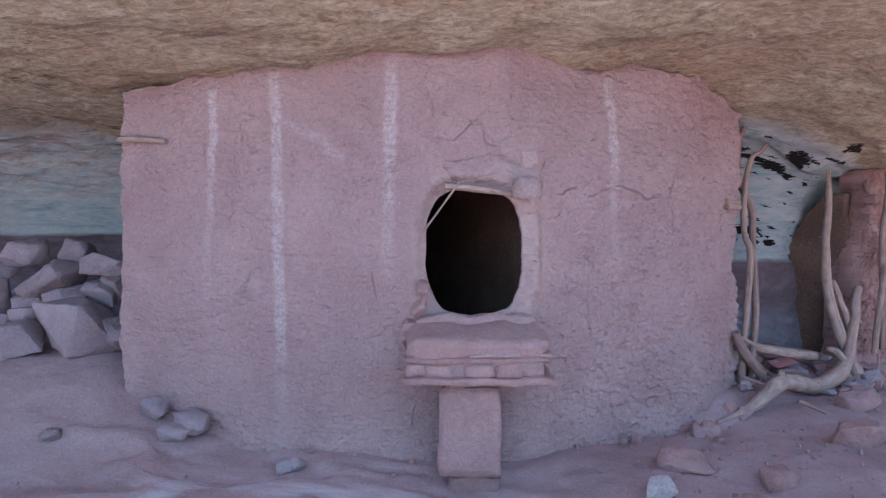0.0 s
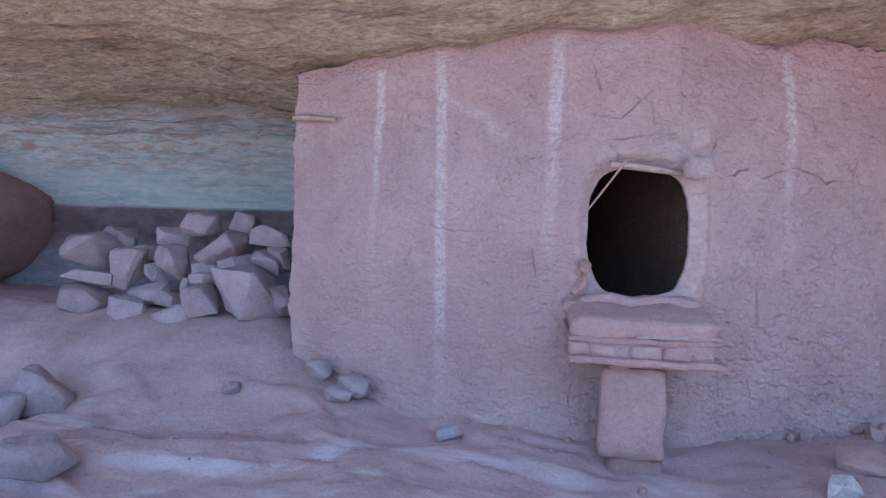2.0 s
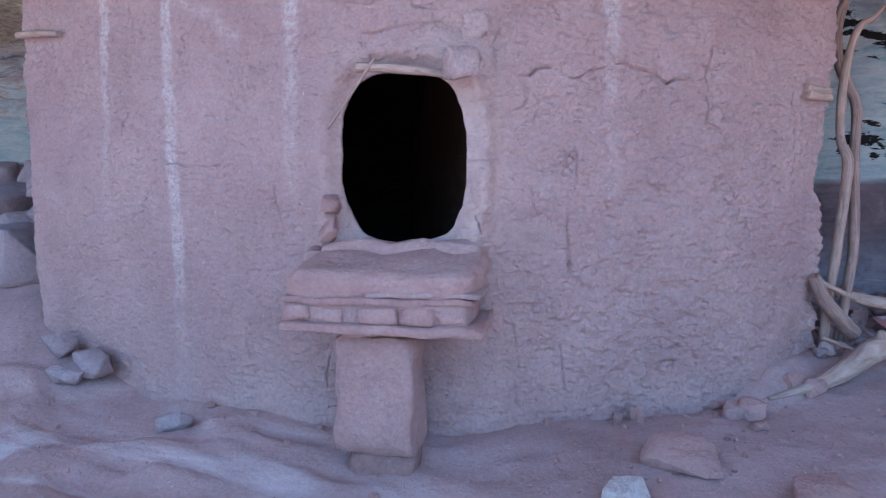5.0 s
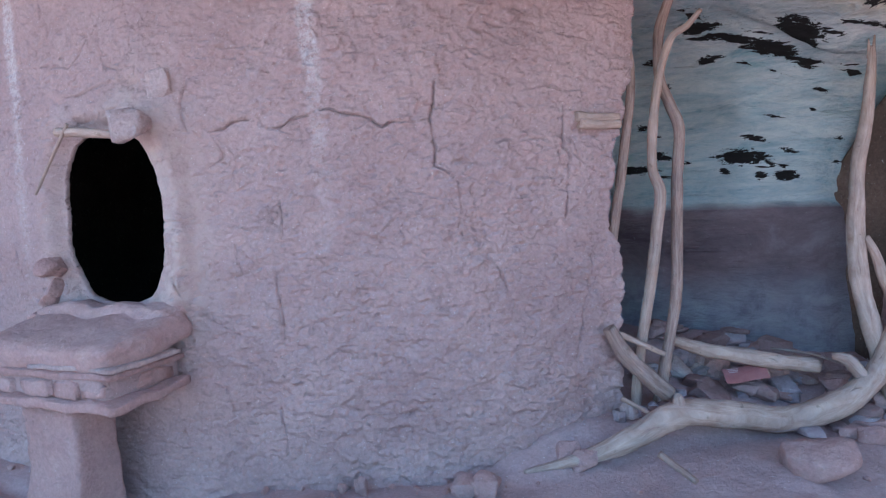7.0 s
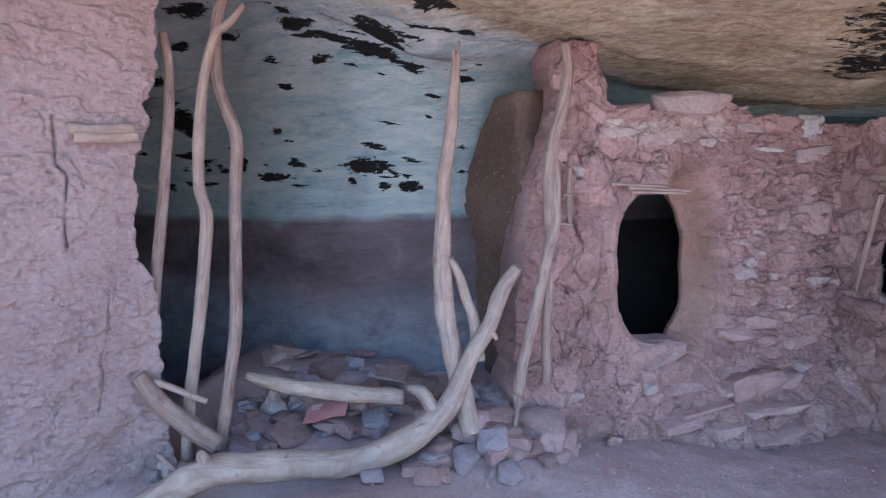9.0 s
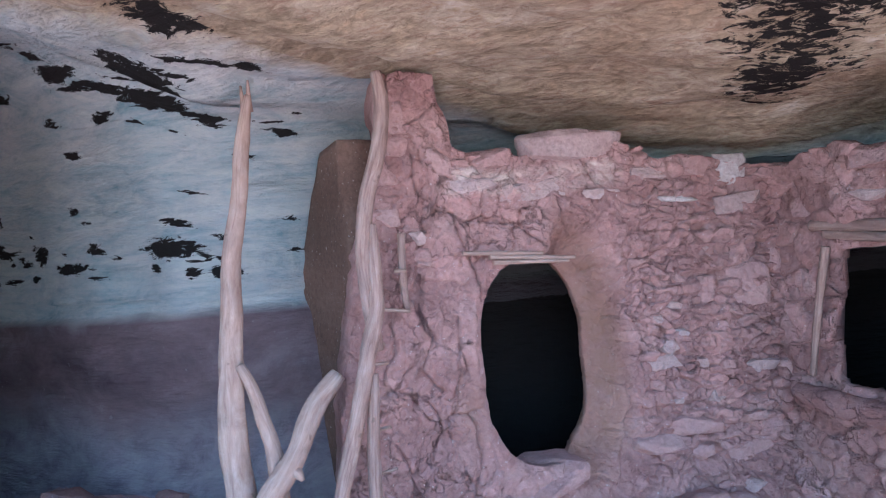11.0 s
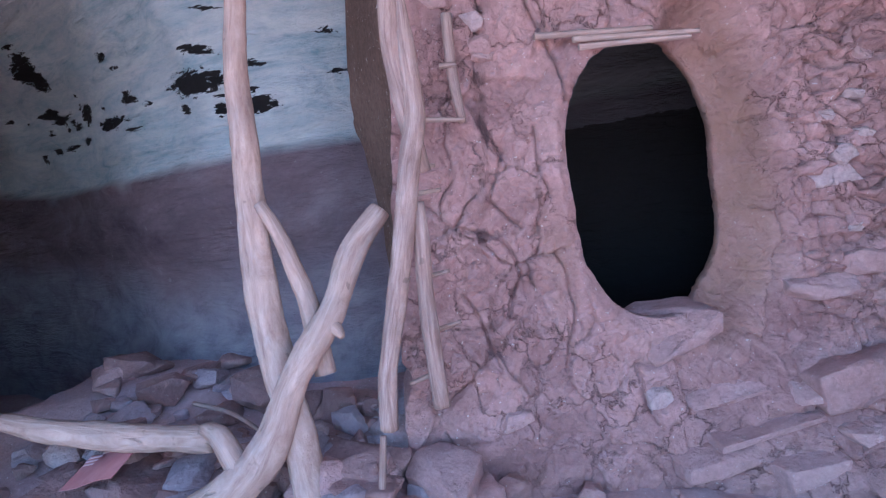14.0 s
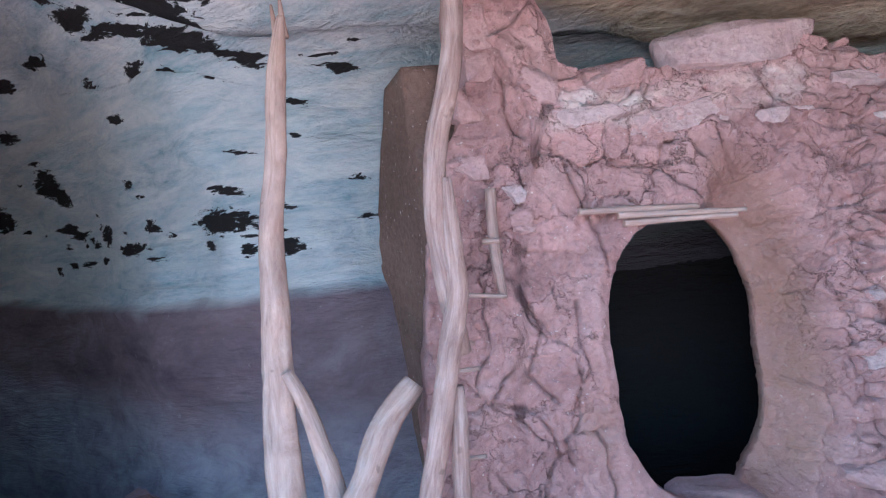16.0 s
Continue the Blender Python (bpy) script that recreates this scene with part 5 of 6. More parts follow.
stone("stone", -1.46, 1.96, (0.138, 0.104, 0.087), DARK_STONE, "dusty broken sandstone block on bare rock", 125, turn=0, angular=0.8, sink=0.2)
stone("stone", -1.36, 1.98, (0.094, 0.071, 0.060), DARK_STONE, "dusty broken sandstone block on bare rock", 126, turn=-13, angular=0.8, sink=0.2)
stone("stone", -1.19, 2.05, (0.141, 0.106, 0.028), WHITE_STONE, "white flat sandstone flake on the floor", 127, turn=24, angular=0.8, sink=0.2)
stone("stone", -3.05, 2.92, (0.330, 0.247, 0.307), GREY_STONE, "upright weathered sandstone block on the ledge", 128, turn=11, angular=0.8, sink=0.2)
stone("stone", -3.20, 2.74, (0.361, 0.271, 0.224), GREY_STONE, "low grey sandstone outcrop block", 129, turn=-2, angular=0.8, sink=0.2)
stone("stone", -2.60, 2.36, (0.408, 0.306, 0.163), GREY_STONE, "low grey sandstone outcrop block", 130, turn=-15, angular=0.8, sink=0.2)
stone("stone", 1.72, 3.85, (0.111, 0.083, 0.088), STONE, "rough pink stone lying beside the log", 131, turn=22, angular=0.8, sink=0.2, group="stones beside the log")
stone("stone", 2.24, 4.60, (0.113, 0.085, 0.103), STONE, "rough pink stone lying beside the log", 132, turn=9, angular=0.8, sink=0.2, group="stones beside the log")
stone("stone", 1.42, 3.60, (0.122, 0.091, 0.102), STONE, "rough pink stone lying beside the log", 133, turn=-4, angular=0.8, sink=0.2, group="stones beside the log")
stone("stone", 2.14, 3.41, (0.276, 0.207, 0.170), STONE, "rough pink stone lying beside the log", 134, turn=-17, angular=0.8, sink=0.2, group="stones beside the log")
stone("stone", 1.47, 2.93, (0.216, 0.162, 0.091), STONE, "rough pink stone lying beside the log", 135, turn=20, angular=0.8, sink=0.2, group="stones beside the log")
stone("stone", 2.77, 4.98, (0.175, 0.131, 0.074), STONE, "rough pink stone lying beside the log", 136, turn=7, angular=0.8, sink=0.2, group="stones beside the log")
stone("stone", 0.99, 3.47, (0.037, 0.028, 0.085), STONE, "rough pink stone lying beside the log", 137, turn=-6, angular=0.8, sink=0.2, group="stones beside the log")
stone("stone", 2.50, 4.01, (0.253, 0.190, 0.154), STONE, "rough pink stone lying beside the log", 138, turn=-19, angular=0.8, sink=0.2, group="stones beside the log")
# pile of broken blocks beside the wall
stone("stone", -3.14, 3.72, (0.261, 0.224, 0.214), GREY_STONE, "broken grey-pink sandstone block in a rubble pile", 139, z=0.48, sink=0.0, turn=13, tilt=(-5, 11), angular=0.85, group="pile of broken blocks")
stone("stone", -2.80, 3.72, (0.273, 0.234, 0.168), GREY_STONE, "broken grey-pink sandstone block in a rubble pile", 140, z=0.49, sink=0.0, turn=-10, tilt=(8, -8), angular=0.85, group="pile of broken blocks")
stone("stone", -3.51, 3.78, (0.354, 0.303, 0.229), GREY_STONE, "broken grey-pink sandstone block in a rubble pile", 141, z=0.54, sink=0.0, turn=27, tilt=(-3, -3), angular=0.85, group="pile of broken blocks")
stone("stone", -2.60, 3.76, (0.264, 0.226, 0.201), GREY_STONE, "broken grey-pink sandstone block in a rubble pile", 142, z=0.58, sink=0.0, turn=4, tilt=(10, 2), angular=0.85, group="pile of broken blocks")
stone("stone", -2.29, 3.76, (0.424, 0.363, 0.321), GREY_STONE, "broken grey-pink sandstone block in a rubble pile", 143, z=0.59, sink=0.0, turn=-19, tilt=(-1, 7), angular=0.85, group="pile of broken blocks")
stone("stone", -2.08, 3.80, (0.157, 0.134, 0.205), GREY_STONE, "broken grey-pink sandstone block in a rubble pile", 144, z=0.60, sink=0.0, turn=18, tilt=(-12, -12), angular=0.85, group="pile of broken blocks")
stone("stone", -3.06, 3.86, (0.259, 0.222, 0.167), GREY_STONE, "broken grey-pink sandstone block in a rubble pile", 145, z=0.62, sink=0.0, turn=-5, tilt=(1, -7), angular=0.85, group="pile of broken blocks")
stone("stone", -2.89, 3.80, (0.172, 0.147, 0.103), GREY_STONE, "broken grey-pink sandstone block in a rubble pile", 146, z=0.62, sink=0.0, turn=-28, tilt=(-10, -2), angular=0.85, group="pile of broken blocks")
stone("stone", -3.27, 3.92, (0.248, 0.212, 0.304), GREY_STONE, "broken grey-pink sandstone block in a rubble pile", 147, z=0.71, sink=0.0, turn=9, tilt=(3, 3), angular=0.85, group="pile of broken blocks")
stone("stone", -2.97, 3.95, (0.245, 0.210, 0.257), GREY_STONE, "broken grey-pink sandstone block in a rubble pile", 148, z=0.79, sink=0.0, turn=-14, tilt=(-8, 8), angular=0.85, group="pile of broken blocks")
stone("stone", -2.72, 3.95, (0.176, 0.150, 0.140), GREY_STONE, "broken grey-pink sandstone block in a rubble pile", 149, z=0.82, sink=0.0, turn=23, tilt=(5, -11), angular=0.85, group="pile of broken blocks")
stone("stone", -2.69, 3.90, (0.198, 0.170, 0.113), GREY_STONE, "broken grey-pink sandstone block in a rubble pile", 150, z=0.75, sink=0.0, turn=0, tilt=(-6, -6), angular=0.85, group="pile of broken blocks")
stone("stone", -2.47, 3.94, (0.255, 0.219, 0.164), GREY_STONE, "broken grey-pink sandstone block in a rubble pile", 151, z=0.82, sink=0.0, turn=-23, tilt=(7, -1), angular=0.85, group="pile of broken blocks")
stone("stone", -3.55, 3.90, (0.397, 0.341, 0.109), GREY_STONE, "broken grey-pink sandstone block in a rubble pile", 152, z=0.73, sink=0.0, turn=14, tilt=(-4, 4), angular=0.85, group="pile of broken blocks")
stone("stone", -2.82, 3.85, (0.132, 0.113, 0.138), GREY_STONE, "broken grey-pink sandstone block in a rubble pile", 153, z=0.68, sink=0.0, turn=-9, tilt=(9, 9), angular=0.85, group="pile of broken blocks")
stone("stone", -3.10, 3.95, (0.145, 0.124, 0.152), GREY_STONE, "broken grey-pink sandstone block in a rubble pile", 154, z=0.76, sink=0.0, turn=28, tilt=(-2, -10), angular=0.85, group="pile of broken blocks")
stone("stone", -3.66, 4.05, (0.411, 0.352, 0.290), GREY_STONE, "broken grey-pink sandstone block in a rubble pile", 155, z=0.82, sink=0.0, turn=5, tilt=(11, -5), angular=0.85, group="pile of broken blocks")
stone("stone", -2.57, 4.00, (0.393, 0.337, 0.272), GREY_STONE, "broken grey-pink sandstone block in a rubble pile", 156, z=0.90, sink=0.0, turn=-18, tilt=(0, 0), angular=0.85, group="pile of broken blocks")
stone("stone", -2.27, 4.05, (0.299, 0.257, 0.148), GREY_STONE, "broken grey-pink sandstone block in a rubble pile", 157, z=1.03, sink=0.0, turn=19, tilt=(-11, 5), angular=0.85, group="pile of broken blocks")
stone("stone", -2.24, 3.95, (0.212, 0.182, 0.188), GREY_STONE, "broken grey-pink sandstone block in a rubble pile", 158, z=0.84, sink=0.0, turn=-4, tilt=(2, 10), angular=0.85, group="pile of broken blocks")
stone("stone", -3.25, 4.08, (0.273, 0.234, 0.203), GREY_STONE, "broken grey-pink sandstone block in a rubble pile", 159, z=0.90, sink=0.0, turn=-27, tilt=(-9, -9), angular=0.85, group="pile of broken blocks")
stone("stone", -2.90, 4.20, (0.274, 0.235, 0.185), GREY_STONE, "broken grey-pink sandstone block in a rubble pile", 160, z=1.10, sink=0.0, turn=10, tilt=(4, -4), angular=0.85, group="pile of broken blocks")
stone("stone", -3.10, 4.15, (0.266, 0.228, 0.186), GREY_STONE, "broken grey-pink sandstone block in a rubble pile", 161, z=0.98, sink=0.0, turn=-13, tilt=(-7, 1), angular=0.85, group="pile of broken blocks")
stone("stone", -3.58, 4.20, (0.275, 0.236, 0.192), GREY_STONE, "broken grey-pink sandstone block in a rubble pile", 162, z=0.96, sink=0.0, turn=24, tilt=(6, 6), angular=0.85, group="pile of broken blocks")
stone("stone", -2.53, 4.20, (0.261, 0.223, 0.155), GREY_STONE, "broken grey-pink sandstone block in a rubble pile", 163, z=1.12, sink=0.0, turn=1, tilt=(-5, 11), angular=0.85, group="pile of broken blocks")
stone("stone", -2.18, 4.00, (0.164, 0.141, 0.215), GREY_STONE, "broken grey-pink sandstone block in a rubble pile", 164, z=0.86, sink=0.0, turn=-22, tilt=(8, -8), angular=0.85, group="pile of broken blocks")
# rubble of the open room
stone("stone", 2.02, 4.59, (0.129, 0.097, 0.110), PALE_STONE, "pale rounded sandstone cobble in the rubble", 165, turn=-20, angular=0.45, sink=0.15, group="rubble of the open room")
stone("stone", 2.11, 4.62, (0.075, 0.057, 0.066), GREY_STONE, "grey-pink sandstone lump in the rubble", 166, turn=17, angular=0.75, sink=0.15, group="rubble of the open room")
stone("stone", 2.02, 4.69, (0.080, 0.061, 0.070), GREY_STONE, "grey-pink sandstone lump in the rubble", 167, turn=4, angular=0.75, sink=0.15, group="rubble of the open room")
stone("stone", 2.12, 4.52, (0.170, 0.128, 0.071), DARK_STONE, "dusty dark sandstone slab in the rubble", 168, turn=-9, angular=0.75, sink=0.15, group="rubble of the open room")
stone("stone", 2.33, 4.56, (0.244, 0.183, 0.079), DARK_STONE, "dusty dark sandstone slab in the rubble", 169, turn=-22, angular=0.75, sink=0.15, group="rubble of the open room")
stone("stone", 2.19, 4.62, (0.057, 0.043, 0.065), PALE_STONE, "pale rounded sandstone cobble in the rubble", 170, turn=15, angular=0.45, sink=0.15, group="rubble of the open room")
stone("stone", 2.23, 4.95, (0.086, 0.064, 0.043), GREY_STONE, "grey-pink sandstone lump in the rubble", 171, turn=2, angular=0.75, sink=0.15, group="rubble of the open room")
stone("stone", 2.41, 4.95, (0.206, 0.154, 0.111), DARK_STONE, "dusty dark sandstone slab in the rubble", 172, turn=-11, angular=0.75, sink=0.15, group="rubble of the open room")
stone("stone", 2.54, 4.95, (0.116, 0.087, 0.075), DARK_STONE, "dusty dark sandstone slab in the rubble", 173, turn=-24, angular=0.75, sink=0.15, group="rubble of the open room")
stone("stone", 2.58, 4.95, (0.115, 0.086, 0.076), DARK_STONE, "dusty dark sandstone slab in the rubble", 174, turn=13, angular=0.75, sink=0.15, group="rubble of the open room")
stone("stone", 2.30, 4.51, (0.141, 0.105, 0.070), DARK_STONE, "dusty dark sandstone slab in the rubble", 175, turn=0, angular=0.75, sink=0.15, group="rubble of the open room")
stone("stone", 2.24, 4.95, (0.157, 0.117, 0.070), GREY_STONE, "grey-pink sandstone lump in the rubble", 176, turn=-13, angular=0.75, sink=0.15, group="rubble of the open room")
stone("stone", 2.36, 4.95, (0.133, 0.099, 0.042), GREY_STONE, "grey-pink sandstone lump in the rubble", 177, turn=24, angular=0.75, sink=0.15, group="rubble of the open room")
stone("stone", 2.18, 4.95, (0.142, 0.106, 0.045), DARK_STONE, "dusty dark sandstone slab in the rubble", 178, turn=11, angular=0.75, sink=0.15, group="rubble of the open room")
stone("stone", 2.26, 5.05, (0.145, 0.109, 0.053), DARK_STONE, "dusty dark sandstone slab in the rubble", 179, turn=-2, angular=0.75, sink=0.15, group="rubble of the open room")
stone("stone", 1.86, 4.11, (0.082, 0.061, 0.073), PALE_STONE, "pale rounded sandstone cobble in the rubble", 180, turn=-15, angular=0.45, sink=0.15, group="rubble of the open room")
stone("stone", 1.89, 4.14, (0.074, 0.055, 0.048), GREY_STONE, "grey-pink sandstone lump in the rubble", 181, turn=22, angular=0.75, sink=0.15, group="rubble of the open room")
stone("stone", 1.95, 4.19, (0.064, 0.048, 0.049), GREY_STONE, "grey-pink sandstone lump in the rubble", 182, turn=9, angular=0.75, sink=0.15, group="rubble of the open room")
stone("stone", 1.90, 4.14, (0.062, 0.047, 0.048), DARK_STONE, "dusty dark sandstone slab in the rubble", 183, turn=-4, angular=0.75, sink=0.15, group="rubble of the open room")
stone("stone", 1.94, 4.18, (0.064, 0.048, 0.039), DARK_STONE, "dusty dark sandstone slab in the rubble", 184, turn=-17, angular=0.75, sink=0.15, group="rubble of the open room")
stone("stone", 2.05, 4.27, (0.091, 0.068, 0.064), GREY_STONE, "grey-pink sandstone lump in the rubble", 185, turn=20, angular=0.75, sink=0.15, group="rubble of the open room")
stone("stone", 2.11, 4.32, (0.044, 0.033, 0.029), GREY_STONE, "grey-pink sandstone lump in the rubble", 186, turn=7, angular=0.75, sink=0.15, group="rubble of the open room")
stone("stone", 2.03, 4.78, (0.083, 0.062, 0.048), GREY_STONE, "grey-pink sandstone lump in the rubble", 187, turn=-6, angular=0.75, sink=0.15, group="rubble of the open room")
stone("stone", 2.11, 4.72, (0.128, 0.096, 0.059), DARK_STONE, "dusty dark sandstone slab in the rubble", 188, turn=-19, angular=0.75, sink=0.15, group="rubble of the open room")
stone("stone", 1.92, 4.55, (0.075, 0.057, 0.059), GREY_STONE, "grey-pink sandstone lump in the rubble", 189, turn=18, angular=0.75, sink=0.15, group="rubble of the open room")
stone("stone", 1.96, 4.51, (0.060, 0.045, 0.046), DARK_STONE, "dusty dark sandstone slab in the rubble", 190, turn=5, angular=0.75, sink=0.15, group="rubble of the open room")
stone("stone", 2.74, 4.71, (0.126, 0.095, 0.117), GREY_STONE, "grey-pink sandstone lump in the rubble", 191, turn=-8, angular=0.75, sink=0.15, group="rubble of the open room")
stone("stone", 2.79, 4.86, (0.102, 0.076, 0.075), GREY_STONE, "grey-pink sandstone lump in the rubble", 192, turn=-21, angular=0.75, sink=0.15, group="rubble of the open room")
stone("stone", 2.85, 4.95, (0.074, 0.055, 0.056), GREY_STONE, "grey-pink sandstone lump in the rubble", 193, turn=16, angular=0.75, sink=0.15, group="rubble of the open room")
stone("stone", 2.81, 4.95, (0.094, 0.071, 0.058), DARK_STONE, "dusty dark sandstone slab in the rubble", 194, turn=3, angular=0.75, sink=0.15, group="rubble of the open room")
stone("stone", 2.91, 4.95, (0.109, 0.082, 0.097), GREY_STONE, "grey-pink sandstone lump in the rubble", 195, turn=-10, angular=0.75, sink=0.15, group="rubble of the open room")
stone("stone", 2.97, 4.95, (0.113, 0.085, 0.077), GREY_STONE, "grey-pink sandstone lump in the rubble", 196, turn=-23, angular=0.75, sink=0.15, group="rubble of the open room")
stone("stone", 3.04, 4.95, (0.191, 0.144, 0.116), STONE, "pink sandstone block at the wall foot", 197, turn=14, angular=0.75, sink=0.15, group="rubble of the open room")
stone("stone", 2.94, 4.91, (0.250, 0.188, 0.102), PALE_STONE, "pale rounded sandstone cobble in the rubble", 198, turn=1, angular=0.45, sink=0.15, group="rubble of the open room")
stone("stone", 2.95, 4.66, (0.108, 0.081, 0.093), DARK_STONE, "dusty dark sandstone slab in the rubble", 199, turn=-12, angular=0.75, sink=0.15, group="rubble of the open room")
stone("stone", 3.14, 4.72, (0.250, 0.188, 0.168), STONE, "pink sandstone block at the wall foot", 200, turn=-25, angular=0.75, sink=0.15, group="rubble of the open room")
stone("stone", 3.06, 4.95, (0.087, 0.066, 0.069), GREY_STONE, "grey-pink sandstone lump in the rubble", 201, turn=12, angular=0.75, sink=0.15, group="rubble of the open room")
stone("stone", 3.28, 5.06, (0.064, 0.048, 0.053), STONE, "pink sandstone block at the wall foot", 202, turn=-1, angular=0.75, sink=0.15, group="rubble of the open room")
stone("stone", 3.29, 5.31, (0.060, 0.046, 0.042), STONE, "pink sandstone block at the wall foot", 203, turn=-14, angular=0.75, sink=0.15, group="rubble of the open room")
stone("stone", 3.39, 4.90, (0.069, 0.051, 0.052), STONE, "pink sandstone block at the wall foot", 204, turn=23, angular=0.75, sink=0.15, group="rubble of the open room")
stone("stone", 3.16, 5.15, (0.095, 0.071, 0.109), STONE, "pink sandstone block at the wall foot", 205, turn=10, angular=0.75, sink=0.15, group="rubble of the open room")
stone("stone", 2.43, 4.71, (0.096, 0.072, 0.096), STONE, "pink sandstone block at the wall foot", 206, turn=-3, angular=0.75, sink=0.15, group="rubble of the open room")
stone("stone", 2.36, 4.68, (0.092, 0.069, 0.092), STONE, "pink sandstone block at the wall foot", 207, turn=-16, angular=0.75, sink=0.15, group="rubble of the open room")
stone("stone", 2.52, 4.93, (0.074, 0.056, 0.044), DARK_STONE, "dusty dark sandstone slab in the rubble", 208, turn=21, angular=0.75, sink=0.15, group="rubble of the open room")
stone("stone", 1.98, 4.22, (0.054, 0.041, 0.037), DARK_STONE, "dusty dark sandstone slab in the rubble", 209, turn=8, angular=0.75, sink=0.15, group="rubble of the open room")
stone("stone", 1.94, 4.18, (0.053, 0.040, 0.036), GREY_STONE, "grey-pink sandstone lump in the rubble", 210, turn=-5, angular=0.75, sink=0.15, group="rubble of the open room")
stone("stone", 1.99, 4.23, (0.050, 0.037, 0.037), GREY_STONE, "grey-pink sandstone lump in the rubble", 211, turn=-18, angular=0.75, sink=0.15, group="rubble of the open room")
stone("stone", 2.64, 4.95, (0.071, 0.053, 0.053), DARK_STONE, "dusty dark sandstone slab in the rubble", 212, turn=19, angular=0.75, sink=0.15, group="rubble of the open room")
stone("stone", 2.84, 4.88, (0.050, 0.037, 0.043), GREY_STONE, "grey-pink sandstone lump in the rubble", 213, turn=6, angular=0.75, sink=0.15, group="rubble of the open room")
stone("stone", 2.89, 4.80, (0.065, 0.048, 0.048), DARK_STONE, "dusty dark sandstone slab in the rubble", 214, turn=-7, angular=0.75, sink=0.15, group="rubble of the open room")
stone("stone", 2.83, 4.74, (0.068, 0.051, 0.047), DARK_STONE, "dusty dark sandstone slab in the rubble", 215, turn=-20, angular=0.75, sink=0.15, group="rubble of the open room")
stone("stone", 2.14, 4.89, (0.057, 0.043, 0.034), GREY_STONE, "grey-pink sandstone lump in the rubble", 216, turn=17, angular=0.75, sink=0.15, group="rubble of the open room")
stone("stone", 2.13, 4.34, (0.053, 0.040, 0.029), DARK_STONE, "dusty dark sandstone slab in the rubble", 217, turn=4, angular=0.75, sink=0.15, group="rubble of the open room")
stone("stone", 2.13, 4.78, (0.058, 0.043, 0.039), GREY_STONE, "grey-pink sandstone lump in the rubble", 218, turn=-9, angular=0.75, sink=0.15, group="rubble of the open room")
stone("stone", 2.08, 4.30, (0.052, 0.039, 0.039), GREY_STONE, "grey-pink sandstone lump in the rubble", 219, turn=-22, angular=0.75, sink=0.15, group="rubble of the open room")
stone("stone", 1.95, 4.42, (0.082, 0.061, 0.055), DARK_STONE, "dusty dark sandstone slab in the rubble", 220, turn=15, angular=0.75, sink=0.15, group="rubble of the open room")
stone("stone", 1.82, 4.08, (0.058, 0.043, 0.058), GREY_STONE, "grey-pink sandstone lump in the rubble", 221, turn=2, angular=0.75, sink=0.15, group="rubble of the open room")
stone("stone", 3.09, 5.04, (0.070, 0.052, 0.063), DARK_STONE, "dusty dark sandstone slab in the rubble", 222, turn=-11, angular=0.75, sink=0.15, group="rubble of the open room")
stone("stone", 2.77, 4.66, (0.076, 0.057, 0.052), DARK_STONE, "dusty dark sandstone slab in the rubble", 223, turn=-24, angular=0.75, sink=0.15, group="rubble of the open room")
stone("stone", 3.23, 4.80, (0.064, 0.048, 0.039), STONE, "pink sandstone block at the wall foot", 224, turn=13, angular=0.75, sink=0.15, group="rubble of the open room")
stone("stone", 2.28, 4.48, (0.046, 0.034, 0.039), GREY_STONE, "rough sandstone lump among the rubble", 225, turn=0, angular=0.6, sink=0.15, group="rubble of the open room")
stone("stone", 2.00, 4.75, (0.077, 0.058, 0.061), DARK_STONE, "rough sandstone lump among the rubble", 226, turn=-13, angular=0.6, sink=0.15, group="rubble of the open room")
stone("stone", 2.01, 4.67, (0.086, 0.065, 0.072), GREY_STONE, "rough sandstone lump among the rubble", 227, turn=24, angular=0.6, sink=0.15, group="rubble of the open room")
stone("stone", 2.12, 4.67, (0.084, 0.063, 0.084), PALE_STONE, "rough sandstone lump among the rubble", 228, turn=11, angular=0.6, sink=0.15, group="rubble of the open room")
stone("stone", 2.10, 4.75, (0.066, 0.050, 0.054), GREY_STONE, "rough sandstone lump among the rubble", 229, turn=-2, angular=0.6, sink=0.15, group="rubble of the open room")
stone("stone", 2.23, 4.66, (0.094, 0.070, 0.053), DARK_STONE, "rough sandstone lump among the rubble", 230, turn=-15, angular=0.6, sink=0.15, group="rubble of the open room")
stone("stone", 2.39, 4.73, (0.123, 0.092, 0.082), GREY_STONE, "rough sandstone lump among the rubble", 231, turn=22, angular=0.6, sink=0.15, group="rubble of the open room")
stone("stone", 2.10, 4.64, (0.082, 0.061, 0.067), PALE_STONE, "rough sandstone lump among the rubble", 232, turn=9, angular=0.6, sink=0.15, group="rubble of the open room")
stone("stone", 2.50, 4.75, (0.082, 0.062, 0.055), GREY_STONE, "rough sandstone lump among the rubble", 233, turn=-4, angular=0.6, sink=0.15, group="rubble of the open room")
stone("stone", 2.14, 4.80, (0.062, 0.047, 0.040), DARK_STONE, "rough sandstone lump among the rubble", 234, turn=-17, angular=0.6, sink=0.15, group="rubble of the open room")
stone("stone", 2.24, 4.81, (0.046, 0.034, 0.037), GREY_STONE, "rough sandstone lump among the rubble", 235, turn=20, angular=0.6, sink=0.15, group="rubble of the open room")
stone("stone", 2.73, 4.76, (0.092, 0.069, 0.079), PALE_STONE, "rough sandstone lump among the rubble", 236, turn=7, angular=0.6, sink=0.15, group="rubble of the open room")
stone("stone", 2.76, 4.98, (0.092, 0.069, 0.061), GREY_STONE, "rough sandstone lump among the rubble", 237, turn=-6, angular=0.6, sink=0.15, group="rubble of the open room")
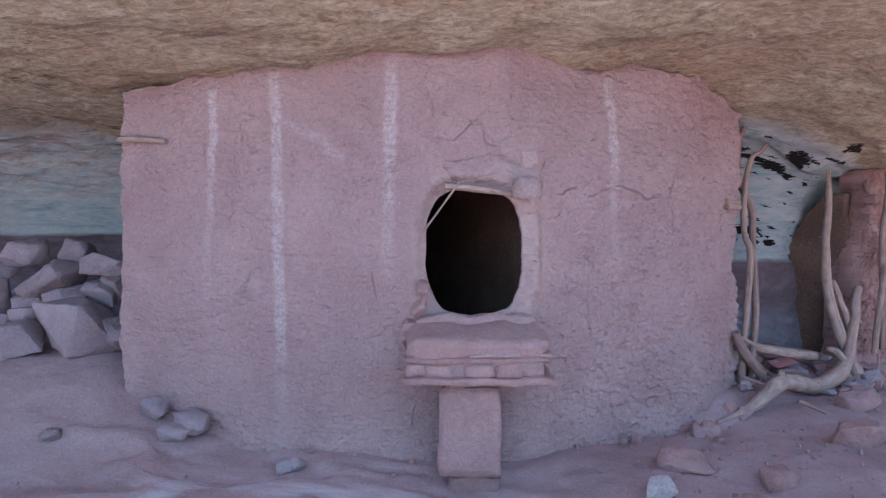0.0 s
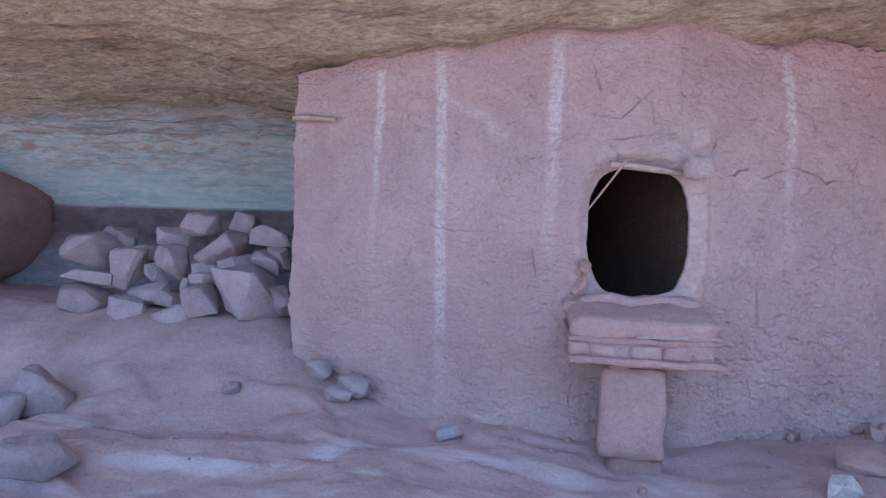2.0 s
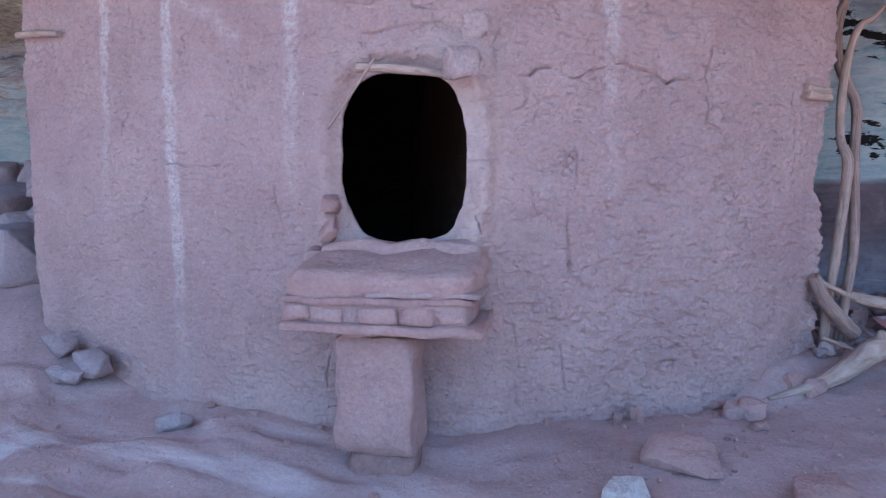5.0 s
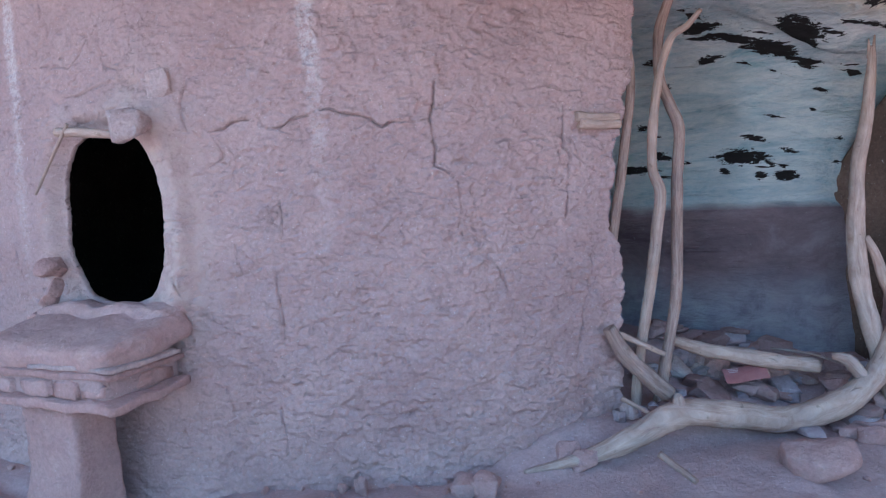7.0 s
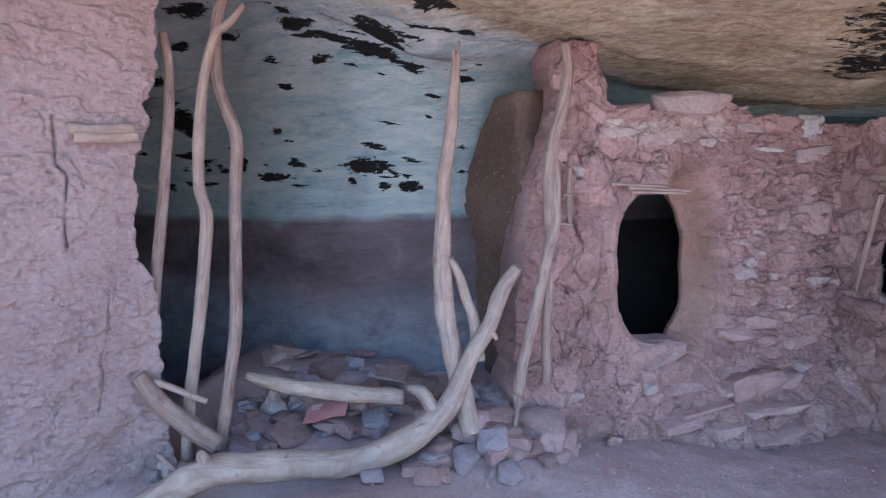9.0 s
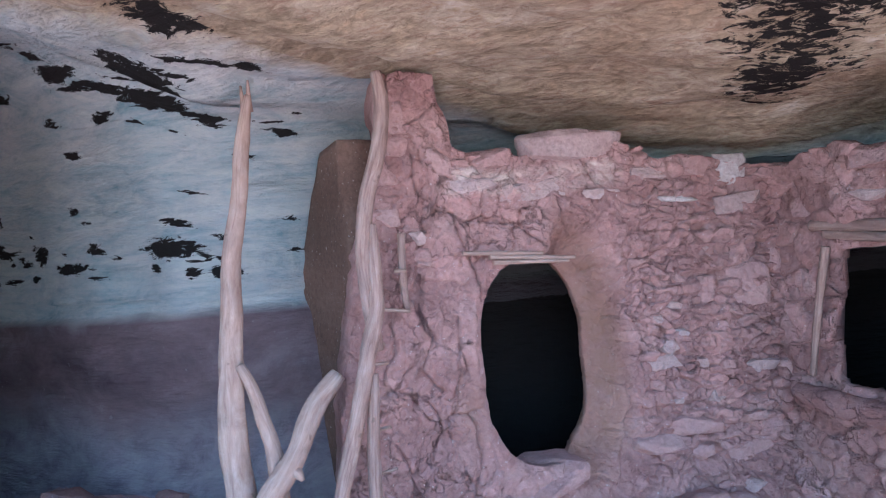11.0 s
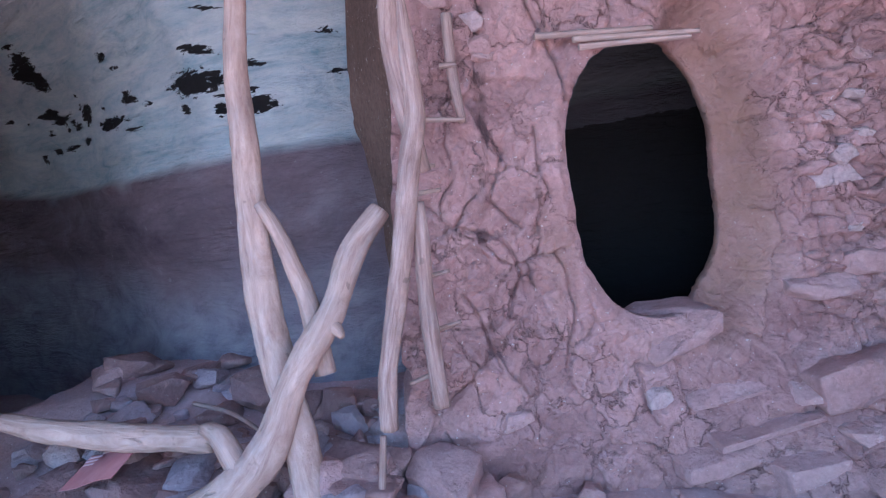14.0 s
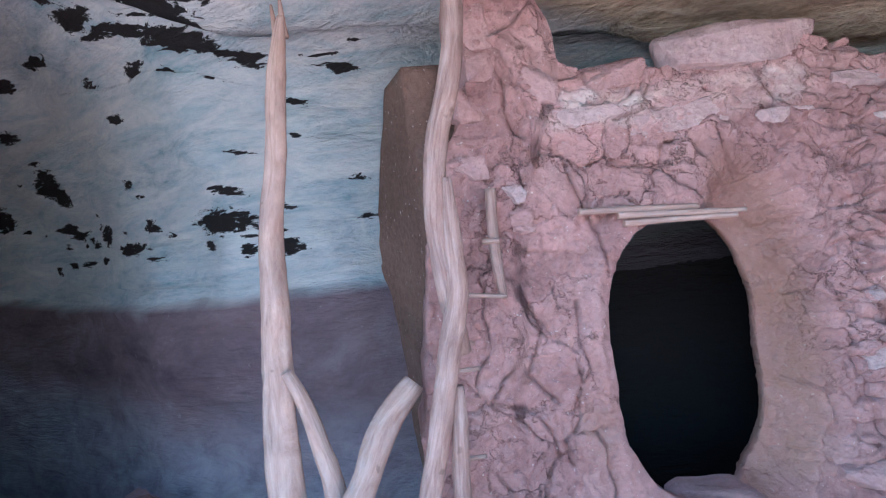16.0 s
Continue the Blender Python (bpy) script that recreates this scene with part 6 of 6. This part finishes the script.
stone("stone", 2.83, 4.88, (0.057, 0.043, 0.043), DARK_STONE, "rough sandstone lump among the rubble", 238, turn=-19, angular=0.6, sink=0.15, group="rubble of the open room")
stone("stone", 2.88, 4.87, (0.056, 0.042, 0.047), GREY_STONE, "rough sandstone lump among the rubble", 239, turn=18, angular=0.6, sink=0.15, group="rubble of the open room")
stone("stone", 2.89, 4.92, (0.058, 0.044, 0.044), PALE_STONE, "rough sandstone lump among the rubble", 240, turn=5, angular=0.6, sink=0.15, group="rubble of the open room")
stone("stone", 2.88, 5.04, (0.109, 0.081, 0.093), GREY_STONE, "rough sandstone lump among the rubble", 241, turn=-8, angular=0.6, sink=0.15, group="rubble of the open room")
stone("stone", 2.80, 4.95, (0.096, 0.072, 0.080), DARK_STONE, "rough sandstone lump among the rubble", 242, turn=-21, angular=0.6, sink=0.15, group="rubble of the open room")
stone("stone", 2.72, 4.95, (0.099, 0.075, 0.066), GREY_STONE, "rough sandstone lump among the rubble", 243, turn=16, angular=0.6, sink=0.15, group="rubble of the open room")
stone("stone", 2.98, 4.95, (0.152, 0.114, 0.085), PALE_STONE, "rough sandstone lump among the rubble", 244, turn=3, angular=0.6, sink=0.15, group="rubble of the open room")
stone("stone", 2.99, 5.05, (0.046, 0.035, 0.040), GREY_STONE, "rough sandstone lump among the rubble", 245, turn=-10, angular=0.6, sink=0.15, group="rubble of the open room")
stone("stone", 2.94, 4.94, (0.087, 0.065, 0.072), DARK_STONE, "rough sandstone lump among the rubble", 246, turn=-23, angular=0.6, sink=0.15, group="rubble of the open room")
stone("stone", 3.03, 5.01, (0.060, 0.045, 0.045), GREY_STONE, "rough sandstone lump among the rubble", 247, turn=14, angular=0.6, sink=0.15, group="rubble of the open room")
stone("stone", 3.00, 4.93, (0.070, 0.052, 0.057), PALE_STONE, "rough sandstone lump among the rubble", 248, turn=1, angular=0.6, sink=0.15, group="rubble of the open room")
stone("stone", 2.88, 4.82, (0.067, 0.050, 0.053), GREY_STONE, "rough sandstone lump among the rubble", 249, turn=-12, angular=0.6, sink=0.15, group="rubble of the open room")
stone("stone", 2.84, 4.80, (0.078, 0.059, 0.052), DARK_STONE, "rough sandstone lump among the rubble", 250, turn=-25, angular=0.6, sink=0.15, group="rubble of the open room")
stone("stone", 3.06, 4.95, (0.067, 0.050, 0.059), GREY_STONE, "rough sandstone lump among the rubble", 251, turn=12, angular=0.6, sink=0.15, group="rubble of the open room")
stone("stone", 2.55, 4.75, (0.091, 0.069, 0.053), DARK_STONE, "rough sandstone lump among the rubble", 252, turn=-1, angular=0.6, sink=0.15, group="rubble of the open room")
stone("stone", 2.44, 4.95, (0.155, 0.116, 0.086), DARK_STONE, "rough sandstone lump among the rubble", 253, turn=-14, angular=0.6, sink=0.15, group="rubble of the open room")
stone("stone", 2.47, 4.67, (0.076, 0.057, 0.025), DARK_STONE, "rough sandstone lump among the rubble", 254, turn=23, angular=0.6, sink=0.15, group="rubble of the open room")
stone("stone", 2.20, 4.95, (0.126, 0.095, 0.055), DARK_STONE, "rough sandstone lump among the rubble", 255, turn=10, angular=0.6, sink=0.15, group="rubble of the open room")
stone("stone", 2.71, 4.95, (0.160, 0.120, 0.107), DARK_STONE, "rough sandstone lump among the rubble", 256, turn=-3, angular=0.6, sink=0.15, group="rubble of the open room")
# stones bedded in the second wall
wall_stone_2(1.62, 1.46, 0.114, 0.110, 0.05, WHITE_STONE, 257)
wall_stone_2(1.47, 1.48, 0.126, 0.069, 0.05, STONE, 258)
wall_stone_2(1.79, 1.43, 0.154, 0.054, 0.03, STONE, 259)
wall_stone_2(1.64, 1.34, 0.189, 0.068, 0.03, PALE_STONE, 260)
wall_stone_2(1.89, 1.33, 0.060, 0.027, 0.025, PALE_STONE, 261)
wall_stone_2(1.38, 1.37, 0.167, 0.025, 0.02, WHITE_STONE, 262)
wall_stone_2(1.57, 1.24, 0.118, 0.033, 0.03, STONE, 263)
wall_stone_2(1.62, 1.16, 0.080, 0.080, 0.03, STONE, 264)
wall_stone_2(1.64, 1.04, 0.168, 0.153, 0.025, STONE, 265)
wall_stone_2(1.48, 1.04, 0.065, 0.101, 0.02, STONE, 266)
wall_stone_2(1.81, 0.94, 0.069, 0.083, 0.03, STONE, 267)
wall_stone_2(1.26, 0.96, 0.034, 0.026, 0.03, PALE_STONE, 268)
wall_stone_2(1.30, 0.86, 0.065, 0.051, 0.04, PALE_STONE, 269)
wall_stone_2(1.28, 0.81, 0.125, 0.055, 0.05, PALE_STONE, 270)
wall_stone_2(1.66, 0.75, 0.119, 0.047, 0.04, PALE_STONE, 271)
wall_stone_2(1.78, 0.72, 0.058, 0.069, 0.03, STONE, 272)
wall_stone_2(1.49, 0.66, 0.085, 0.053, 0.04, PALE_STONE, 273)
wall_stone_2(1.61, 0.58, 0.108, 0.033, 0.04, STONE, 274)
wall_stone_2(1.31, 0.68, 0.048, 0.029, 0.03, PALE_STONE, 275)
wall_stone_2(1.37, 0.58, 0.257, 0.076, 0.06, STONE, 276)
wall_stone_2(1.67, 0.54, 0.096, 0.067, 0.04, STONE, 277)
wall_stone_2(1.22, 0.54, 0.178, 0.086, 0.1, STONE, 278)
wall_stone_2(1.60, 0.46, 0.287, 0.121, 0.08, STONE, 279)
wall_stone_2(1.37, 0.49, 0.078, 0.051, 0.08, STONE, 280)
wall_stone_2(1.52, 0.37, 0.058, 0.035, 0.12, PALE_STONE, 281)
wall_stone_2(1.83, 0.31, 0.085, 0.082, 0.06, STONE, 282)
wall_stone_2(1.47, 1.19, 0.068, 0.025, 0.02, PALE_STONE, 283)
wall_stone_2(1.35, 1.00, 0.054, 0.027, 0.03, PALE_STONE, 284)
wall_stone_2(1.67, 0.88, 0.065, 0.039, 0.03, STONE, 285)
wall_stone_2(1.43, 0.79, 0.037, 0.032, 0.04, PALE_STONE, 286)
wall_stone_2(1.58, 0.86, 0.077, 0.038, 0.02, STONE, 287)
wall_stone_2(1.24, 0.73, 0.072, 0.048, 0.03, STONE, 288)
wall_stone_2(1.74, 0.62, 0.079, 0.066, 0.03, STONE, 289)
wall_stone_2(1.52, 0.78, 0.063, 0.038, 0.03, STONE, 290)
wall_stone_2(1.36, 0.90, 0.049, 0.029, 0.03, PALE_STONE, 291)
wall_stone_2(1.83, 1.21, 0.080, 0.054, 0.02, STONE, 292)
wall_stone_2(1.77, 1.12, 0.080, 0.080, 0.02, STONE, 293)
wall_stone_2(1.38, 1.10, 0.062, 0.049, 0.02, STONE, 294)
wall_stone_2(0.84, 0.49, 0.178, 0.107, 0.1, STONE, 295)
wall_stone_2(0.91, 0.35, 0.197, 0.050, 0.1, STONE, 296)
wall_stone_2(0.97, 0.26, 0.252, 0.036, 0.12, STONE, 297)
wall_stone_2(1.25, 0.33, 0.291, 0.123, 0.13, STONE, 298)
wall_stone_2(1.32, 0.24, 0.265, 0.034, 0.14, STONE, 299)
wall_stone_2(1.17, 0.23, 0.092, 0.037, 0.13, STONE, 300)
wall_stone_2(0.85, 0.20, 0.231, 0.105, 0.14, STONE, 301)
wall_stone_2(1.09, 0.32, 0.090, 0.045, 0.12, STONE, 302)
wall_stone_2(1.41, 0.33, 0.125, 0.063, 0.1, STONE, 303)
wall_stone_2(0.75, 0.36, 0.057, 0.051, 0.06, PALE_STONE, 304)
wall_stone_2(1.02, 0.18, 0.165, 0.060, 0.14, STONE, 305)
wall_stone_2(1.26, 0.14, 0.218, 0.062, 0.15, STONE, 306)
wall_stone_2(0.40, 0.36, 0.081, 0.046, 0.05, STONE, 307)
wall_stone_2(0.29, 0.52, 0.060, 0.065, 0.04, STONE, 308)
wall_stone_2(1.01, 1.58, 0.347, 0.097, 0.05, PALE_STONE, 309)
wall_stone_2(0.70, 1.55, 0.212, 0.061, 0.04, STONE, 310)
wall_stone_2(0.54, 1.54, 0.102, 0.088, 0.03, STONE, 311)
wall_stone_2(0.41, 1.60, 0.085, 0.057, 0.04, STONE, 312)
wall_stone_2(0.40, 1.70, 0.099, 0.113, 0.03, STONE, 313)
wall_stone_2(0.38, 1.52, 0.084, 0.070, 0.03, STONE, 314)
wall_stone_2(0.92, 1.44, 0.364, 0.079, 0.025, PALE_STONE, 315)
wall_stone_2(1.28, 1.46, 0.136, 0.051, 0.04, PALE_STONE, 316)
wall_stone_2(0.64, 1.46, 0.179, 0.045, 0.02, PALE_STONE, 317)
wall_stone_2(1.09, 1.40, 0.147, 0.049, 0.02, PALE_STONE, 318)
wall_stone_2(0.45, 1.31, 0.051, 0.048, 0.05, PALE_STONE, 319)
wall_stone_2(0.45, 1.26, 0.063, 0.054, 0.05, STONE, 320)
wall_stone_2(0.46, 1.23, 0.063, 0.020, 0.05, STONE, 321)
wall_stone_2(0.36, 1.38, 0.070, 0.056, 0.03, STONE, 322)
# stones bedded in the third wall
wall_stone_3(0.75, 1.43, 0.174, 0.063, 0.05, STONE, 323)
wall_stone_3(0.93, 1.43, 0.191, 0.068, 0.06, STONE, 324)
wall_stone_3(0.64, 1.47, 0.110, 0.050, 0.06, STONE, 325)
wall_stone_3(0.71, 1.32, 0.152, 0.054, 0.03, PALE_STONE, 326)
wall_stone_3(0.91, 1.31, 0.147, 0.074, 0.03, STONE, 327)
wall_stone_3(0.59, 1.33, 0.102, 0.061, 0.02, STONE, 328)
wall_stone_3(0.53, 1.40, 0.104, 0.057, 0.03, STONE, 329)
wall_stone_3(0.89, 0.43, 0.145, 0.070, 0.04, STONE, 330)
wall_stone_3(0.87, 0.35, 0.199, 0.061, 0.04, STONE, 331)
wall_stone_3(0.74, 0.19, 0.128, 0.074, 0.06, STONE, 332)
wall_stone_3(0.70, 0.56, 0.125, 0.065, 0.04, STONE, 333)
wall_stone_3(0.94, 0.54, 0.115, 0.069, 0.04, STONE, 334)
wall_stone_3(0.72, 0.49, 0.149, 0.054, 0.03, STONE, 335)
wall_stone_3(0.98, 0.85, 0.090, 0.090, 0.03, STONE, 336)
wall_stone_3(0.97, 1.03, 0.099, 0.081, 0.03, STONE, 337)
wall_stone_3(0.81, 1.25, 0.105, 0.043, 0.03, STONE, 338)
wall_stone_3(0.45, 1.32, 0.096, 0.107, 0.02, STONE, 339)
wall_stone_3(0.44, 1.03, 0.096, 0.107, 0.02, STONE, 340)
wall_stone_3(0.82, 0.27, 0.144, 0.053, 0.05, STONE, 341)
wall_stone_3(0.59, 0.28, 0.114, 0.062, 0.04, STONE, 342)
wall_stone_3(0.96, 0.66, 0.091, 0.055, 0.04, STONE, 343)

# fallen rubble along the broken foot of the second wall and in the open room
heap = random.Random(811)
for k in range(72):
    x = heap.uniform(2.64, 3.2)
    y = 4.63 + 0.25 * (x - 2.9) + heap.gauss(0, 0.09)
    size = heap.choice((0.05, 0.06, 0.07, 0.09, 0.11, 0.14))
    stone("stone", x, y, (size * heap.uniform(0.9, 1.3), size, size * heap.uniform(0.55, 0.85)), heap.choice((STONE, DARK_STONE, GREY_STONE)), "fallen pink sandstone lump at the broken wall's foot", 1500 + k, sink=0.2, tilt=(heap.uniform(-14, 14), heap.uniform(-14, 14)), angular=0.7, group="fallen wall rubble")
for k in range(34):
    x, y = heap.uniform(1.8, 2.75), heap.uniform(4.35, 5.0)
    size = heap.choice((0.05, 0.07, 0.09, 0.12, 0.16))
    stone("stone", x, y, (size * heap.uniform(1.0, 1.5), size, size * heap.uniform(0.35, 0.7)), heap.choice((DARK_STONE, GREY_STONE, STONE)), "dusty broken stone lying in the open room", 1600 + k, sink=0.25, tilt=(heap.uniform(-12, 12), heap.uniform(-12, 12)), angular=0.75, group="stones in the open room")
